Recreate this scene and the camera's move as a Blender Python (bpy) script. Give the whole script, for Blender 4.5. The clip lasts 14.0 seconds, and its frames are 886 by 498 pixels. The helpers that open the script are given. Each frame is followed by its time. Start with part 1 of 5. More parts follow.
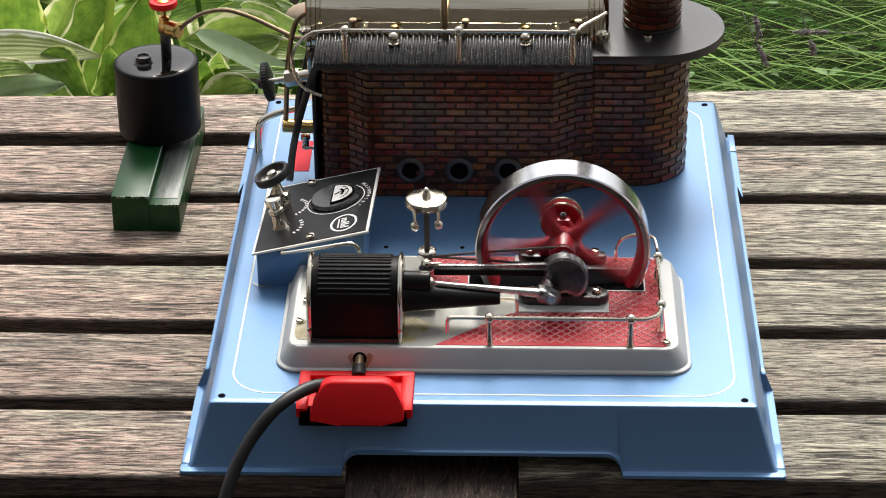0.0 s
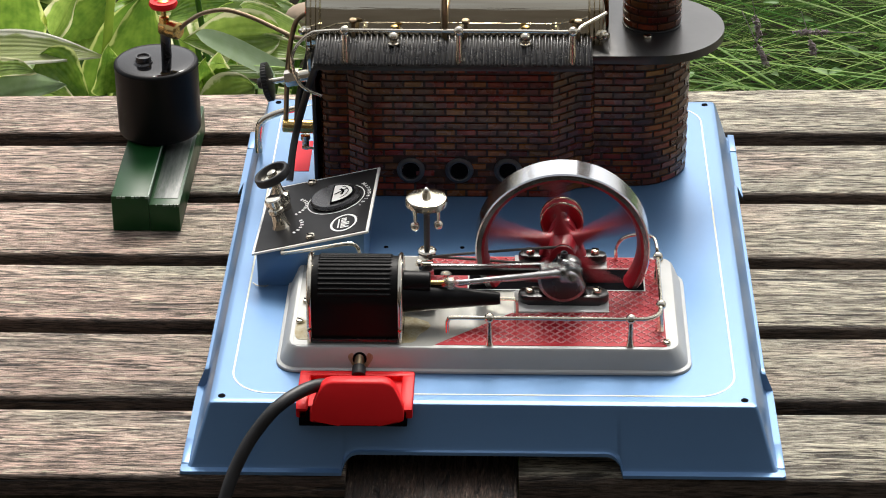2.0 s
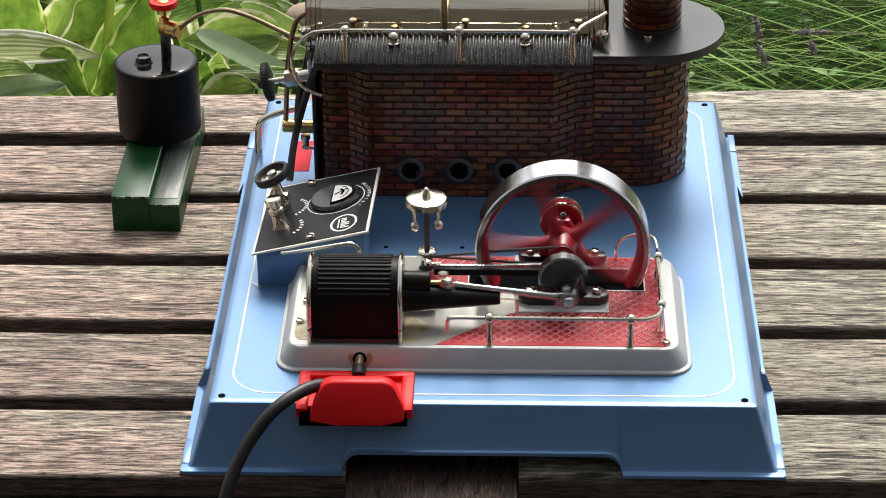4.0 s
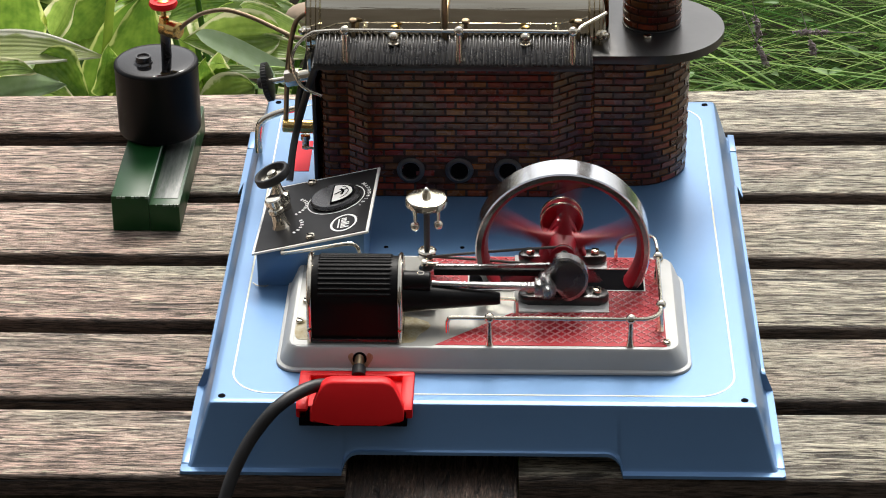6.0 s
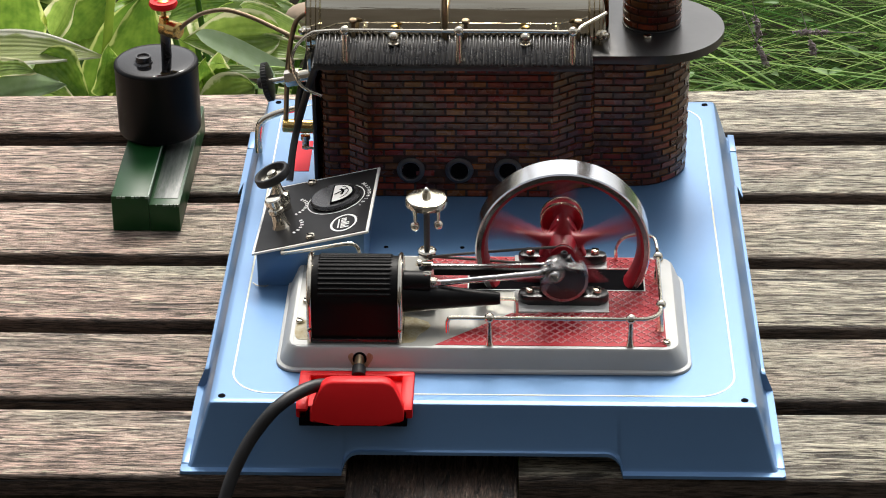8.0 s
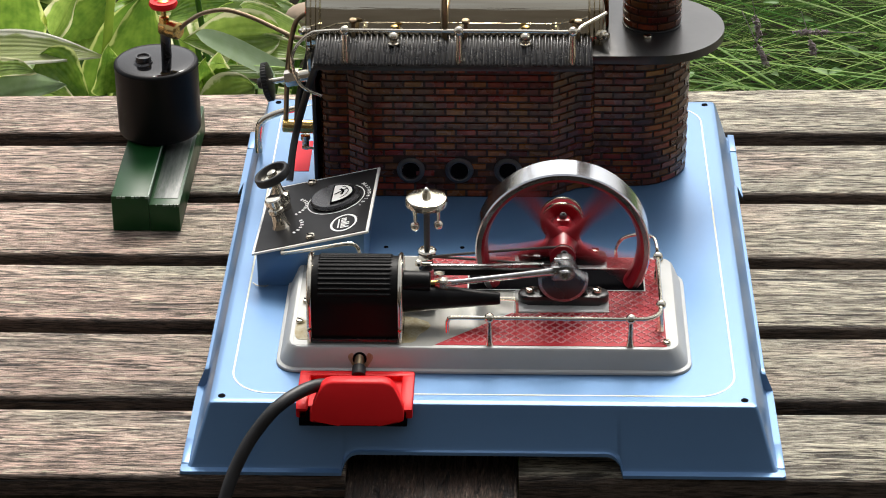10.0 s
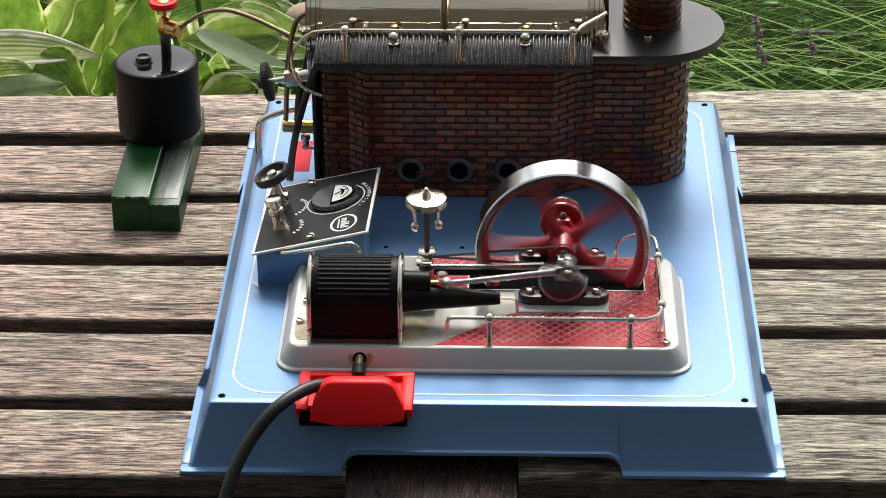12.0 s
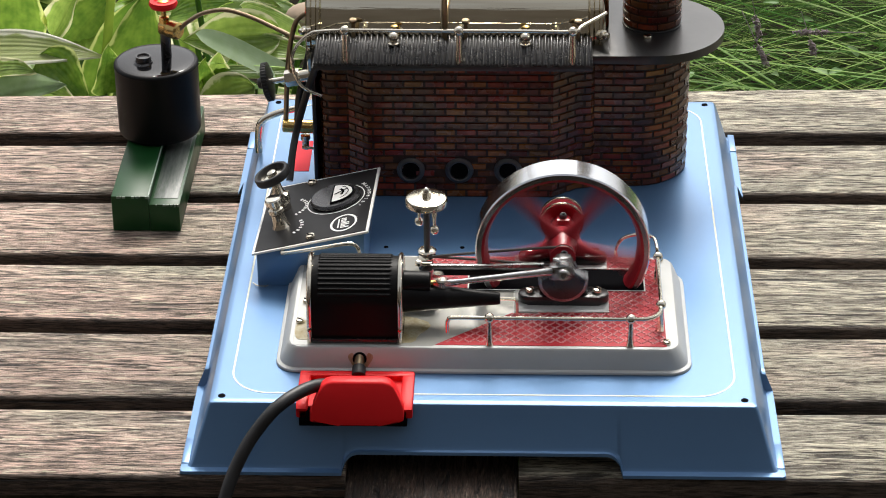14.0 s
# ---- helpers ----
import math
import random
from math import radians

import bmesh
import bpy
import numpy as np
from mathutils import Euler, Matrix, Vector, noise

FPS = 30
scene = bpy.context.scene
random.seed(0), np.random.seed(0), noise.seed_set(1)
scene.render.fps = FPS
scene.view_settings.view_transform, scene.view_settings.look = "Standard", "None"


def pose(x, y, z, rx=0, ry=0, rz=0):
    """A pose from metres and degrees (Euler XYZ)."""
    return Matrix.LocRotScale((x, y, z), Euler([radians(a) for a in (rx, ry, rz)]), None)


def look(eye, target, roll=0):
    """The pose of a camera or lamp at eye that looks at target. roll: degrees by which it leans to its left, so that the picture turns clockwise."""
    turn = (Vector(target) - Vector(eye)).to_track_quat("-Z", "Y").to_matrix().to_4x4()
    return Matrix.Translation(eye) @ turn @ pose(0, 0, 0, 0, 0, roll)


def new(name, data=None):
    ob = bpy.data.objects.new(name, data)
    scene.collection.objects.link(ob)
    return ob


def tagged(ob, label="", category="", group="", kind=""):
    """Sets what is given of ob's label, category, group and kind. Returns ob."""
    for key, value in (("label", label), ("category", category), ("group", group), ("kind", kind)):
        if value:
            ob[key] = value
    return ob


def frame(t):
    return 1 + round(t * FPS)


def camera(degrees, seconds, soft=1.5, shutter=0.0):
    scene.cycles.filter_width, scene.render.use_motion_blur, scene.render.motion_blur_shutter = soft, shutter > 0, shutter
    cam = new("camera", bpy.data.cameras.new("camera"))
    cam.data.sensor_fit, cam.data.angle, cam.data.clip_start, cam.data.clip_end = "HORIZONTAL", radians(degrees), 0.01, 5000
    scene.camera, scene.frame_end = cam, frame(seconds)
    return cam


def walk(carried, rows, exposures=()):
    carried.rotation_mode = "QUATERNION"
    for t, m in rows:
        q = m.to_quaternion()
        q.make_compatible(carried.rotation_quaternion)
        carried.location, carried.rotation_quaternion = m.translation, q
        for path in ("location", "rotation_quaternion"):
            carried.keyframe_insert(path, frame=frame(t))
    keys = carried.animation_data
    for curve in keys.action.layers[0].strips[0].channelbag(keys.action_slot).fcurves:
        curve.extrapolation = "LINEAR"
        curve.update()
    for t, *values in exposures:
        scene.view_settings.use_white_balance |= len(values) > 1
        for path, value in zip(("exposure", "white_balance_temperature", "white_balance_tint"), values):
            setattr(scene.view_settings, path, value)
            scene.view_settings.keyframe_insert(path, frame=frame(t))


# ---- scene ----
EYE = Vector((0.018427, -1.332042, 0.770456))
TILT, YAW = 0.508887, -0.033471
AIM = EYE + 1.5 * Vector((math.sin(YAW) * math.cos(TILT), math.cos(YAW) * math.cos(TILT), -math.sin(TILT)))
cam = camera(19.5, 14.0, soft=1.0, shutter=0.5)
STAND = look(EYE, AIM, -0.5093)
walk(cam, [(0.0, STAND), (14.0, STAND)], exposures=[(0.0, 0.68), (14.0, 0.68)])

# ---- light: bright overcast garden ----
SUN_ELEV, SUN_ROT = radians(55), radians(8)
world = bpy.data.worlds.new("sky")
scene.world = world
world.use_nodes = True
wn = world.node_tree.nodes
sky = wn.new("ShaderNodeTexSky")
sky.sky_type = "NISHITA"
sky.sun_disc = False
sky.sun_elevation, sky.sun_rotation = SUN_ELEV, SUN_ROT
sky.air_density, sky.dust_density, sky.ozone_density = 1.0, 5.0, 1.0
wn["Background"].inputs["Strength"].default_value = 0.11
haze = wn.new("ShaderNodeHueSaturation")
haze.inputs["Saturation"].default_value = 0.22
world.node_tree.links.new(sky.outputs[0], haze.inputs["Color"])
world.node_tree.links.new(haze.outputs[0], wn["Background"].inputs["Color"])

sun = new("sun", bpy.data.lights.new("sun", "SUN"))
sun.data.energy, sun.data.angle, sun.data.color = 1.9, radians(24), (1.0, 0.95, 0.87)
sun_way = Vector((math.sin(SUN_ROT) * math.cos(SUN_ELEV), math.cos(SUN_ROT) * math.cos(SUN_ELEV), math.sin(SUN_ELEV)))
sun.matrix_world = look(sun_way * 10, (0, 0, 0))


# ---- materials ----
def mat(name, color, rough=0.5, metal=0.0, color2=None, scale=60.0, stretch=(1, 1, 1), amount=0.5, bump=0.0,
        bump_scale=None, coat=0.0, rand=0.0, rough2=None, spec=0.5, subsurface=0.0):
    """A surface with two colours mixed by two scales of noise, uneven gloss and fine relief."""
    m = bpy.data.materials.new(name)
    m.use_nodes = True
    n, l = m.node_tree.nodes, m.node_tree.links
    b = n["Principled BSDF"]
    b.inputs["Metallic"].default_value = metal
    b.inputs["Coat Weight"].default_value = coat
    b.inputs["Coat Roughness"].default_value = 0.16
    b.inputs["Specular IOR Level"].default_value = spec
    tc = n.new("ShaderNodeTexCoord")
    mp = n.new("ShaderNodeMapping")
    mp.inputs["Scale"].default_value = stretch
    l.new(tc.outputs["Object"], mp.inputs["Vector"])
    big, fine = n.new("ShaderNodeTexNoise"), n.new("ShaderNodeTexNoise")
    big.inputs["Scale"].default_value, big.inputs["Detail"].default_value = scale, 5
    fine.inputs["Scale"].default_value, fine.inputs["Detail"].default_value = scale * 7, 4
    l.new(mp.outputs[0], big.inputs["Vector"])
    l.new(mp.outputs[0], fine.inputs["Vector"])
    add = n.new("ShaderNodeMath")
    add.operation = "MULTIPLY_ADD"
    l.new(fine.outputs[0], add.inputs[0])
    add.inputs[1].default_value = 0.35
    l.new(big.outputs[0], add.inputs[2])
    ramp = n.new("ShaderNodeMapRange")
    ramp.inputs["From Min"].default_value, ramp.inputs["From Max"].default_value = 0.45, 0.95
    ramp.inputs["To Min"].default_value, ramp.inputs["To Max"].default_value = 0.0, amount
    l.new(add.outputs[0], ramp.inputs["Value"])
    mix = n.new("ShaderNodeMix")
    mix.data_type = "RGBA"
    c2 = color2 or [c * 0.75 for c in color]
    mix.inputs["A"].default_value, mix.inputs["B"].default_value = (*color, 1), (*c2, 1)
    l.new(ramp.outputs[0], mix.inputs["Factor"])
    out = mix.outputs["Result"]
    if rand:
        info, hsv = n.new("ShaderNodeObjectInfo"), n.new("ShaderNodeHueSaturation")
        isl = n.new("ShaderNodeNewGeometry")
        s = n.new("ShaderNodeMath")
        s.operation = "ADD"
        l.new(info.outputs["Random"], s.inputs[0])
        l.new(isl.outputs["Random Per Island"], s.inputs[1])
        fr = n.new("ShaderNodeMath")
        fr.operation = "FRACT"
        l.new(s.outputs[0], fr.inputs[0])
        v = n.new("ShaderNodeMapRange")
        v.inputs["To Min"].default_value, v.inputs["To Max"].default_value = 1 - rand, 1 + rand
        l.new(fr.outputs[0], v.inputs["Value"])
        l.new(v.outputs[0], hsv.inputs["Value"])
        h = n.new("ShaderNodeMapRange")
        h.inputs["To Min"].default_value, h.inputs["To Max"].default_value = 0.5 - rand * 0.05, 0.5 + rand * 0.05
        mul = n.new("ShaderNodeMath")
        mul.operation = "MULTIPLY"
        mul.inputs[1].default_value = 7.31
        l.new(fr.outputs[0], mul.inputs[0])
        fr2 = n.new("ShaderNodeMath")
        fr2.operation = "FRACT"
        l.new(mul.outputs[0], fr2.inputs[0])
        l.new(fr2.outputs[0], h.inputs["Value"])
        l.new(h.outputs[0], hsv.inputs["Hue"])
        l.new(out, hsv.inputs["Color"])
        out = hsv.outputs[0]
    l.new(out, b.inputs["Base Color"])
    rr = n.new("ShaderNodeMapRange")
    rr.inputs["From Min"].default_value, rr.inputs["From Max"].default_value = 0.35, 0.75
    rr.inputs["To Min"].default_value = rough
    rr.inputs["To Max"].default_value = rough2 if rough2 is not None else min(1, rough * 1.35)
    l.new(big.outputs[0], rr.inputs["Value"])
    l.new(rr.outputs[0], b.inputs["Roughness"])
    if bump:
        bp = n.new("ShaderNodeBump")
        bp.inputs["Strength"].default_value = bump
        bp.inputs["Distance"].default_value = 0.0006
        if bump_scale:
            bn = n.new("ShaderNodeTexNoise")
            bn.inputs["Scale"].default_value, bn.inputs["Detail"].default_value = bump_scale, 6
            l.new(mp.outputs[0], bn.inputs["Vector"])
            l.new(bn.outputs[0], bp.inputs["Height"])
        else:
            l.new(add.outputs[0], bp.inputs["Height"])
        l.new(bp.outputs[0], b.inputs["Normal"])
    if subsurface:
        b.inputs["Subsurface Weight"].default_value = subsurface
        b.inputs["Subsurface Radius"].default_value = (0.004, 0.006, 0.002)
    return m


def wood_mat(name, light, dark, tint, along=(9, 110, 110)):
    """Weathered hardwood: long silver-grey fibres, dark cracks, reddish bare patches; uneven from board to board."""
    m = bpy.data.materials.new(name)
    m.use_nodes = True
    n, l = m.node_tree.nodes, m.node_tree.links
    b = n["Principled BSDF"]
    tc, info = n.new("ShaderNodeTexCoord"), n.new("ShaderNodeObjectInfo")
    off = n.new("ShaderNodeVectorMath")
    off.operation = "MULTIPLY_ADD"
    l.new(info.outputs["Random"], off.inputs[0])
    off.inputs[1].default_value = (3.1, 1.7, 5.3)
    l.new(tc.outputs["Object"], off.inputs[2])

    def tex(scale3, detail=6, dist=0.0, rough=0.6):
        mp, t = n.new("ShaderNodeMapping"), n.new("ShaderNodeTexNoise")
        mp.inputs["Scale"].default_value = scale3
        l.new(off.outputs[0], mp.inputs["Vector"])
        l.new(mp.outputs[0], t.inputs["Vector"])
        t.inputs["Scale"].default_value, t.inputs["Detail"].default_value = 1.0, detail
        t.inputs["Distortion"].default_value, t.inputs["Roughness"].default_value = dist, rough
        return t.outputs[0]

    def step(v, lo, hi, a=0.0, c=1.0):
        r = n.new("ShaderNodeMapRange")
        for k, x in zip(("From Min", "From Max", "To Min", "To Max"), (lo, hi, a, c)):
            r.inputs[k].default_value = x
        l.new(v, r.inputs["Value"])
        return r.outputs[0]

    def blend(f, a, c):
        x = n.new("ShaderNodeMix")
        x.data_type = "RGBA"
        l.new(f, x.inputs["Factor"])
        for s, v in (("A", a), ("B", c)):
            if isinstance(v, tuple):
                x.inputs[s].default_value = (*v, 1)
            else:
                l.new(v, x.inputs[s])
        return x.outputs["Result"]

    a0, a1, a2 = along
    # the grain wanders: its run is shifted sideways by a slow noise
    drift = n.new("ShaderNodeVectorMath")
    drift.operation = "MULTIPLY_ADD"
    slow, slow_map = n.new("ShaderNodeTexNoise"), n.new("ShaderNodeMapping")
    slow_map.inputs["Scale"].default_value = (a0 * 1.3, a1 * 0.22, a2 * 0.22)
    l.new(off.outputs[0], slow_map.inputs["Vector"])
    l.new(slow_map.outputs[0], slow.inputs["Vector"])
    slow.inputs["Scale"].default_value, slow.inputs["Detail"].default_value = 1.0, 2
    l.new(slow.outputs[0], drift.inputs[0])
    drift.inputs[1].default_value = (0.0, 0.007, 0.0) if a1 > a0 else (0.007, 0.0, 0.0)
    l.new(off.outputs[0], drift.inputs[2])
    off = drift
    fibre = tex((a0 * 9, a1 * 13, a2 * 13), 5, 0.3, 0.75)
    coarse = tex((a0 * 6, a1 * 5, a2 * 5), 5, 0.5, 0.72)
    band = tex((a0 * 0.6, a1 * 0.7, a2 * 0.7), 5, 0.3)
    patch = tex((5, 16, 16), 4)
    crack = tex((a0 * 1.7, a1 * 2.6, a2 * 2.6), 3, 0.5)
    mixed = n.new("ShaderNodeMath")
    mixed.operation = "MULTIPLY_ADD"
    l.new(fibre, mixed.inputs[0])
    mixed.inputs[1].default_value = 0.35
    half = step(coarse, 0, 1, 0.0, 0.65)
    l.new(half, mixed.inputs[2])
    fibre = mixed.outputs[0]
    c = blend(step(fibre, 0.435, 0.565), dark, light)
    sep = n.new("ShaderNodeSeparateXYZ")
    l.new(tc.outputs["Object"], sep.inputs[0])
    bare = n.new("ShaderNodeMath")
    bare.operation = "MULTIPLY_ADD"
    l.new(sep.outputs[0], bare.inputs[0])
    bare.inputs[1].default_value = -0.45
    l.new(patch, bare.inputs[2])
    c = blend(step(bare.outputs[0], 0.43, 0.66, 0.0, 0.95), c, blend(step(fibre, 0.445, 0.56), dark, tint))
    c = blend(step(band, 0.34, 0.54, 0.6, 0.0), c, dark)
    c = blend(step(crack, 0.34, 0.41, 0.9, 0.0), c, tuple(x * 0.25 for x in dark))
    hair = tex((a0 * 5, a1 * 4.4, a2 * 4.4), 3, 0.4, 0.6)
    c = blend(step(hair, 0.60, 0.65, 0.0, 0.75), c, tuple(min(0.85, x * 1.35) for x in light))
    c = blend(step(hair, 0.345, 0.395, 0.8, 0.0), c, tuple(x * 0.5 for x in dark))
    hsv, v = n.new("ShaderNodeHueSaturation"), step(info.outputs["Random"], 0, 1, 0.85, 1.15)
    l.new(v, hsv.inputs["Value"])
    l.new(c, hsv.inputs["Color"])
    l.new(hsv.outputs[0], b.inputs["Base Color"])
    l.new(step(fibre, 0.42, 0.58, 0.8, 0.36), b.inputs["Roughness"])
    bp = n.new("ShaderNodeBump")
    bp.inputs["Strength"].default_value, bp.inputs["Distance"].default_value = 1.0, 0.0025
    h = n.new("ShaderNodeMath")
    l.new(fibre, h.inputs[0])
    l.new(step(crack, 0.28, 0.42, -0.6, 0.0), h.inputs[1])
    l.new(h.outputs[0], bp.inputs["Height"])
    l.new(bp.outputs[0], b.inputs["Normal"])
    return m


def leaf_mat(name, mid, dark, edge, margin=0.72, ribbed=1.0):
    """Hosta leaf: green middle with ribs along the blade and a cream margin, by the blade's own coordinates."""
    m = bpy.data.materials.new(name)
    m.use_nodes = True
    n, l = m.node_tree.nodes, m.node_tree.links
    b = n["Principled BSDF"]
    uv, sep = n.new("ShaderNodeUVMap"), n.new("ShaderNodeSeparateXYZ")
    uv.uv_map = "blade"
    l.new(uv.outputs[0], sep.inputs[0])
    nz, tc = n.new("ShaderNodeTexNoise"), n.new("ShaderNodeTexCoord")
    nz.inputs["Scale"].default_value, nz.inputs["Detail"].default_value = 7, 3
    l.new(tc.outputs["Object"], nz.inputs["Vector"])

    def math_(op, a, c):
        x = n.new("ShaderNodeMath")
        x.operation = op
        for i, v in enumerate((a, c)):
            if isinstance(v, (int, float)):
                x.inputs[i].default_value = v
            else:
                l.new(v, x.inputs[i])
        return x.outputs[0]

    def step(v, lo, hi, a=0.0, c=1.0):
        r = n.new("ShaderNodeMapRange")
        for k, x in zip(("From Min", "From Max", "To Min", "To Max"), (lo, hi, a, c)):
            r.inputs[k].default_value = x
        l.new(v, r.inputs["Value"])
        return r.outputs[0]

    side = math_("ABSOLUTE", math_("SUBTRACT", math_("MULTIPLY", sep.outputs[0], 2.0), 1.0), 0.0)
    rim = step(math_("ADD", side, math_("MULTIPLY", nz.outputs[0], 0.5)), margin + 0.22, margin + 0.3)
    rib = math_("SINE", math_("MULTIPLY", side, 30.0), 0.0)
    one, two = n.new("ShaderNodeMix"), n.new("ShaderNodeMix")
    for x in (one, two):
        x.data_type = "RGBA"
    one.inputs["A"].default_value, one.inputs["B"].default_value = (*dark, 1), (*mid, 1)
    l.new(step(math_("ADD", nz.outputs[0], math_("MULTIPLY", rib, 0.022 * ribbed)), 0.32, 0.68), one.inputs["Factor"])
    l.new(one.outputs["Result"], two.inputs["A"])
    two.inputs["B"].default_value = (*edge, 1)
    l.new(rim, two.inputs["Factor"])
    info, hsv = n.new("ShaderNodeObjectInfo"), n.new("ShaderNodeHueSaturation")
    l.new(step(info.outputs["Random"], 0, 1, 0.75, 1.25), hsv.inputs["Value"])
    l.new(two.outputs["Result"], hsv.inputs["Color"])
    l.new(hsv.outputs[0], b.inputs["Base Color"])
    b.inputs["Roughness"].default_value = 0.27
    bp = n.new("ShaderNodeBump")
    bp.inputs["Strength"].default_value, bp.inputs["Distance"].default_value = 0.28 * ribbed, 0.0015
    l.new(rib, bp.inputs["Height"])
    l.new(bp.outputs[0], b.inputs["Normal"])
    tr, ad = n.new("ShaderNodeBsdfTranslucent"), n.new("ShaderNodeMixShader")
    l.new(hsv.outputs[0], tr.inputs["Color"])
    ad.inputs[0].default_value = 0.5
    l.new(b.outputs[0], ad.inputs[1])
    l.new(tr.outputs[0], ad.inputs[2])
    l.new(ad.outputs[0], n["Material Output"].inputs["Surface"])
    return m


WOOD = wood_mat("weathered_wood", (0.58, 0.53, 0.40), (0.062, 0.048, 0.035), (0.76, 0.535, 0.43))
WOOD_SIDE = wood_mat("dark_wood_side", (0.16, 0.115, 0.08), (0.045, 0.032, 0.023), (0.18, 0.11, 0.075))
# dark brown of the cross board, deepened further for shade under the plate
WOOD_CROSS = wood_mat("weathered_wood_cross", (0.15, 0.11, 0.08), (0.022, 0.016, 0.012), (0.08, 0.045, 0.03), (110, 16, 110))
BLUE = mat("blue_metal_lacquer", (0.110, 0.228, 0.415), 0.36, 0.40, (0.100, 0.208, 0.385), 25, amount=0.6, coat=0.42, rough2=0.42)
CREAM = mat("cream_line", (0.82, 0.80, 0.62), 0.4)
# flat black: gives holes and slots their shade by colour; dial marks too
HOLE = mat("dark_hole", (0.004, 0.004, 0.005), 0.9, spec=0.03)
TIN = mat("tin_plate", (0.50, 0.51, 0.50), 0.42, 0.10, (0.42, 0.43, 0.42), 18, amount=0.7, rough2=0.5, bump=0.05, bump_scale=200)
STAIN = mat("oily_tin", (0.46, 0.44, 0.33), 0.30, 0.15, (0.20, 0.14, 0.035), 110, amount=1.0, rough2=0.42)
RED = mat("red_paint", (0.34, 0.006, 0.018), 0.34, 0, (0.26, 0.006, 0.013), 60, coat=0.15, bump=0.05)
RED_DECK = mat("red_tread_paint", (0.40, 0.008, 0.018), 0.36, 0, (0.34, 0.008, 0.015), 50, spec=0.35, bump=0.08)
# pale pink mixed into the red paints the glints on the tread ridges
TREAD = mat("tread_glint_red", (0.50, 0.05, 0.065), 0.14, 0.0, (0.72, 0.40, 0.40), 60, amount=1.0, coat=0.6)
RED_PLASTIC = mat("red_plastic", (0.76, 0.008, 0.012), 0.42, 0, (0.70, 0.008, 0.012), 30, spec=0.3)
LABEL_RED = mat("red_label", (0.74, 0.02, 0.04), 0.5, 0, (0.68, 0.03, 0.05), 40, spec=0.15)
BLACK = mat("black_enamel", (0.012, 0.012, 0.013), 0.24, 0, (0.02, 0.018, 0.017), 50, coat=0.4, bump=0.03)
MATT_BLACK = mat("matt_black_paint", (0.010, 0.010, 0.011), 0.34, 0, (0.014, 0.013, 0.012), 50, bump=0.04, coat=0.3)
RUBBER = mat("black_rubber", (0.010, 0.010, 0.0105), 0.42, 0, (0.025, 0.025, 0.025), 80)
STEEL = mat("bright_steel", (0.66, 0.66, 0.65), 0.16, 1.0, (0.5, 0.5, 0.5), 60, amount=0.8, rough2=0.28)
RIM = mat("turned_rim_steel", (0.80, 0.81, 0.82), 0.12, 1.0, (0.62, 0.63, 0.65), 90, (1, 0.15, 1), amount=0.9, rough2=0.26)
NICKEL = mat("nickel_plate", (0.80, 0.76, 0.66), 0.14, 1.0, (0.6, 0.52, 0.38), 60, amount=0.6, rough2=0.26)
BRASS = mat("brass", (0.65, 0.46, 0.17), 0.22, 1.0, (0.45, 0.30, 0.10), 70, amount=0.8)
CHROME = mat("boiler_nickel", (0.84, 0.80, 0.66), 0.04, 1.0, (0.60, 0.52, 0.38), 60, (0.05, 1, 1), amount=1.0, rough2=0.10, bump=0.5, bump_scale=110)
BRICK = mat("embossed_brick", (0.175, 0.046, 0.010), 0.24, 0, (0.026, 0.009, 0.007), 70, amount=1.0, coat=0.30, rand=0.55, bump=0.22, spec=0.4)
MORTAR = mat("dark_mortar", (0.022, 0.010, 0.006), 0.40, 0, (0.030, 0.013, 0.008), 90, spec=0.25)
GREEN = mat("green_paint", (0.006, 0.052, 0.011), 0.32, 0, (0.010, 0.062, 0.017), 70, amount=0.8, spec=0.3, bump=0.08)
WORN = mat("worn_paint_edge", (0.33, 0.38, 0.33), 0.5, 0, (0.1, 0.2, 0.12), 300, amount=1.0)
WHITE_INK = mat("white_ink", (0.78, 0.78, 0.76), 0.4)
DIAL = mat("dial_face", (0.66, 0.66, 0.64), 0.4, 0, (0.56, 0.56, 0.53), 60)
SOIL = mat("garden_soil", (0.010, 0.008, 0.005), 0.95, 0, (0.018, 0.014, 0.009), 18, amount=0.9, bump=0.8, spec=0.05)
STONE = mat("garden_stone", (0.45, 0.34, 0.25), 0.8, 0, (0.26, 0.20, 0.15), 25, amount=0.9, bump=0.5)
HOSTA = leaf_mat("hosta_leaf", (0.36, 0.49, 0.10), (0.22, 0.34, 0.06), (0.80, 0.79, 0.46), 0.80)
HOSTA_GREEN = leaf_mat("hosta_leaf_green", (0.23, 0.36, 0.05), (0.10, 0.20, 0.025), (0.60, 0.66, 0.22), 0.88)
HOSTA_DRY = leaf_mat("hosta_leaf_bleached", (0.58, 0.63, 0.30), (0.42, 0.48, 0.18), (0.84, 0.82, 0.68), 0.70, 0.9)
HOSTA_STALK = leaf_mat("hosta_stalk", (0.34, 0.46, 0.06), (0.26, 0.38, 0.05), (0.40, 0.50, 0.09), 0.95, 0.3)
HOSTA_BLUE = leaf_mat("hosta_leaf_pale", (0.42, 0.54, 0.34), (0.33, 0.45, 0.25), (0.48, 0.58, 0.34), 0.95, 0.1)
GRASS = mat("grass_blade", (0.10, 0.23, 0.020), 0.5, 0, (0.27, 0.40, 0.11), 12, amount=1.0, rand=0.45, spec=0.2)
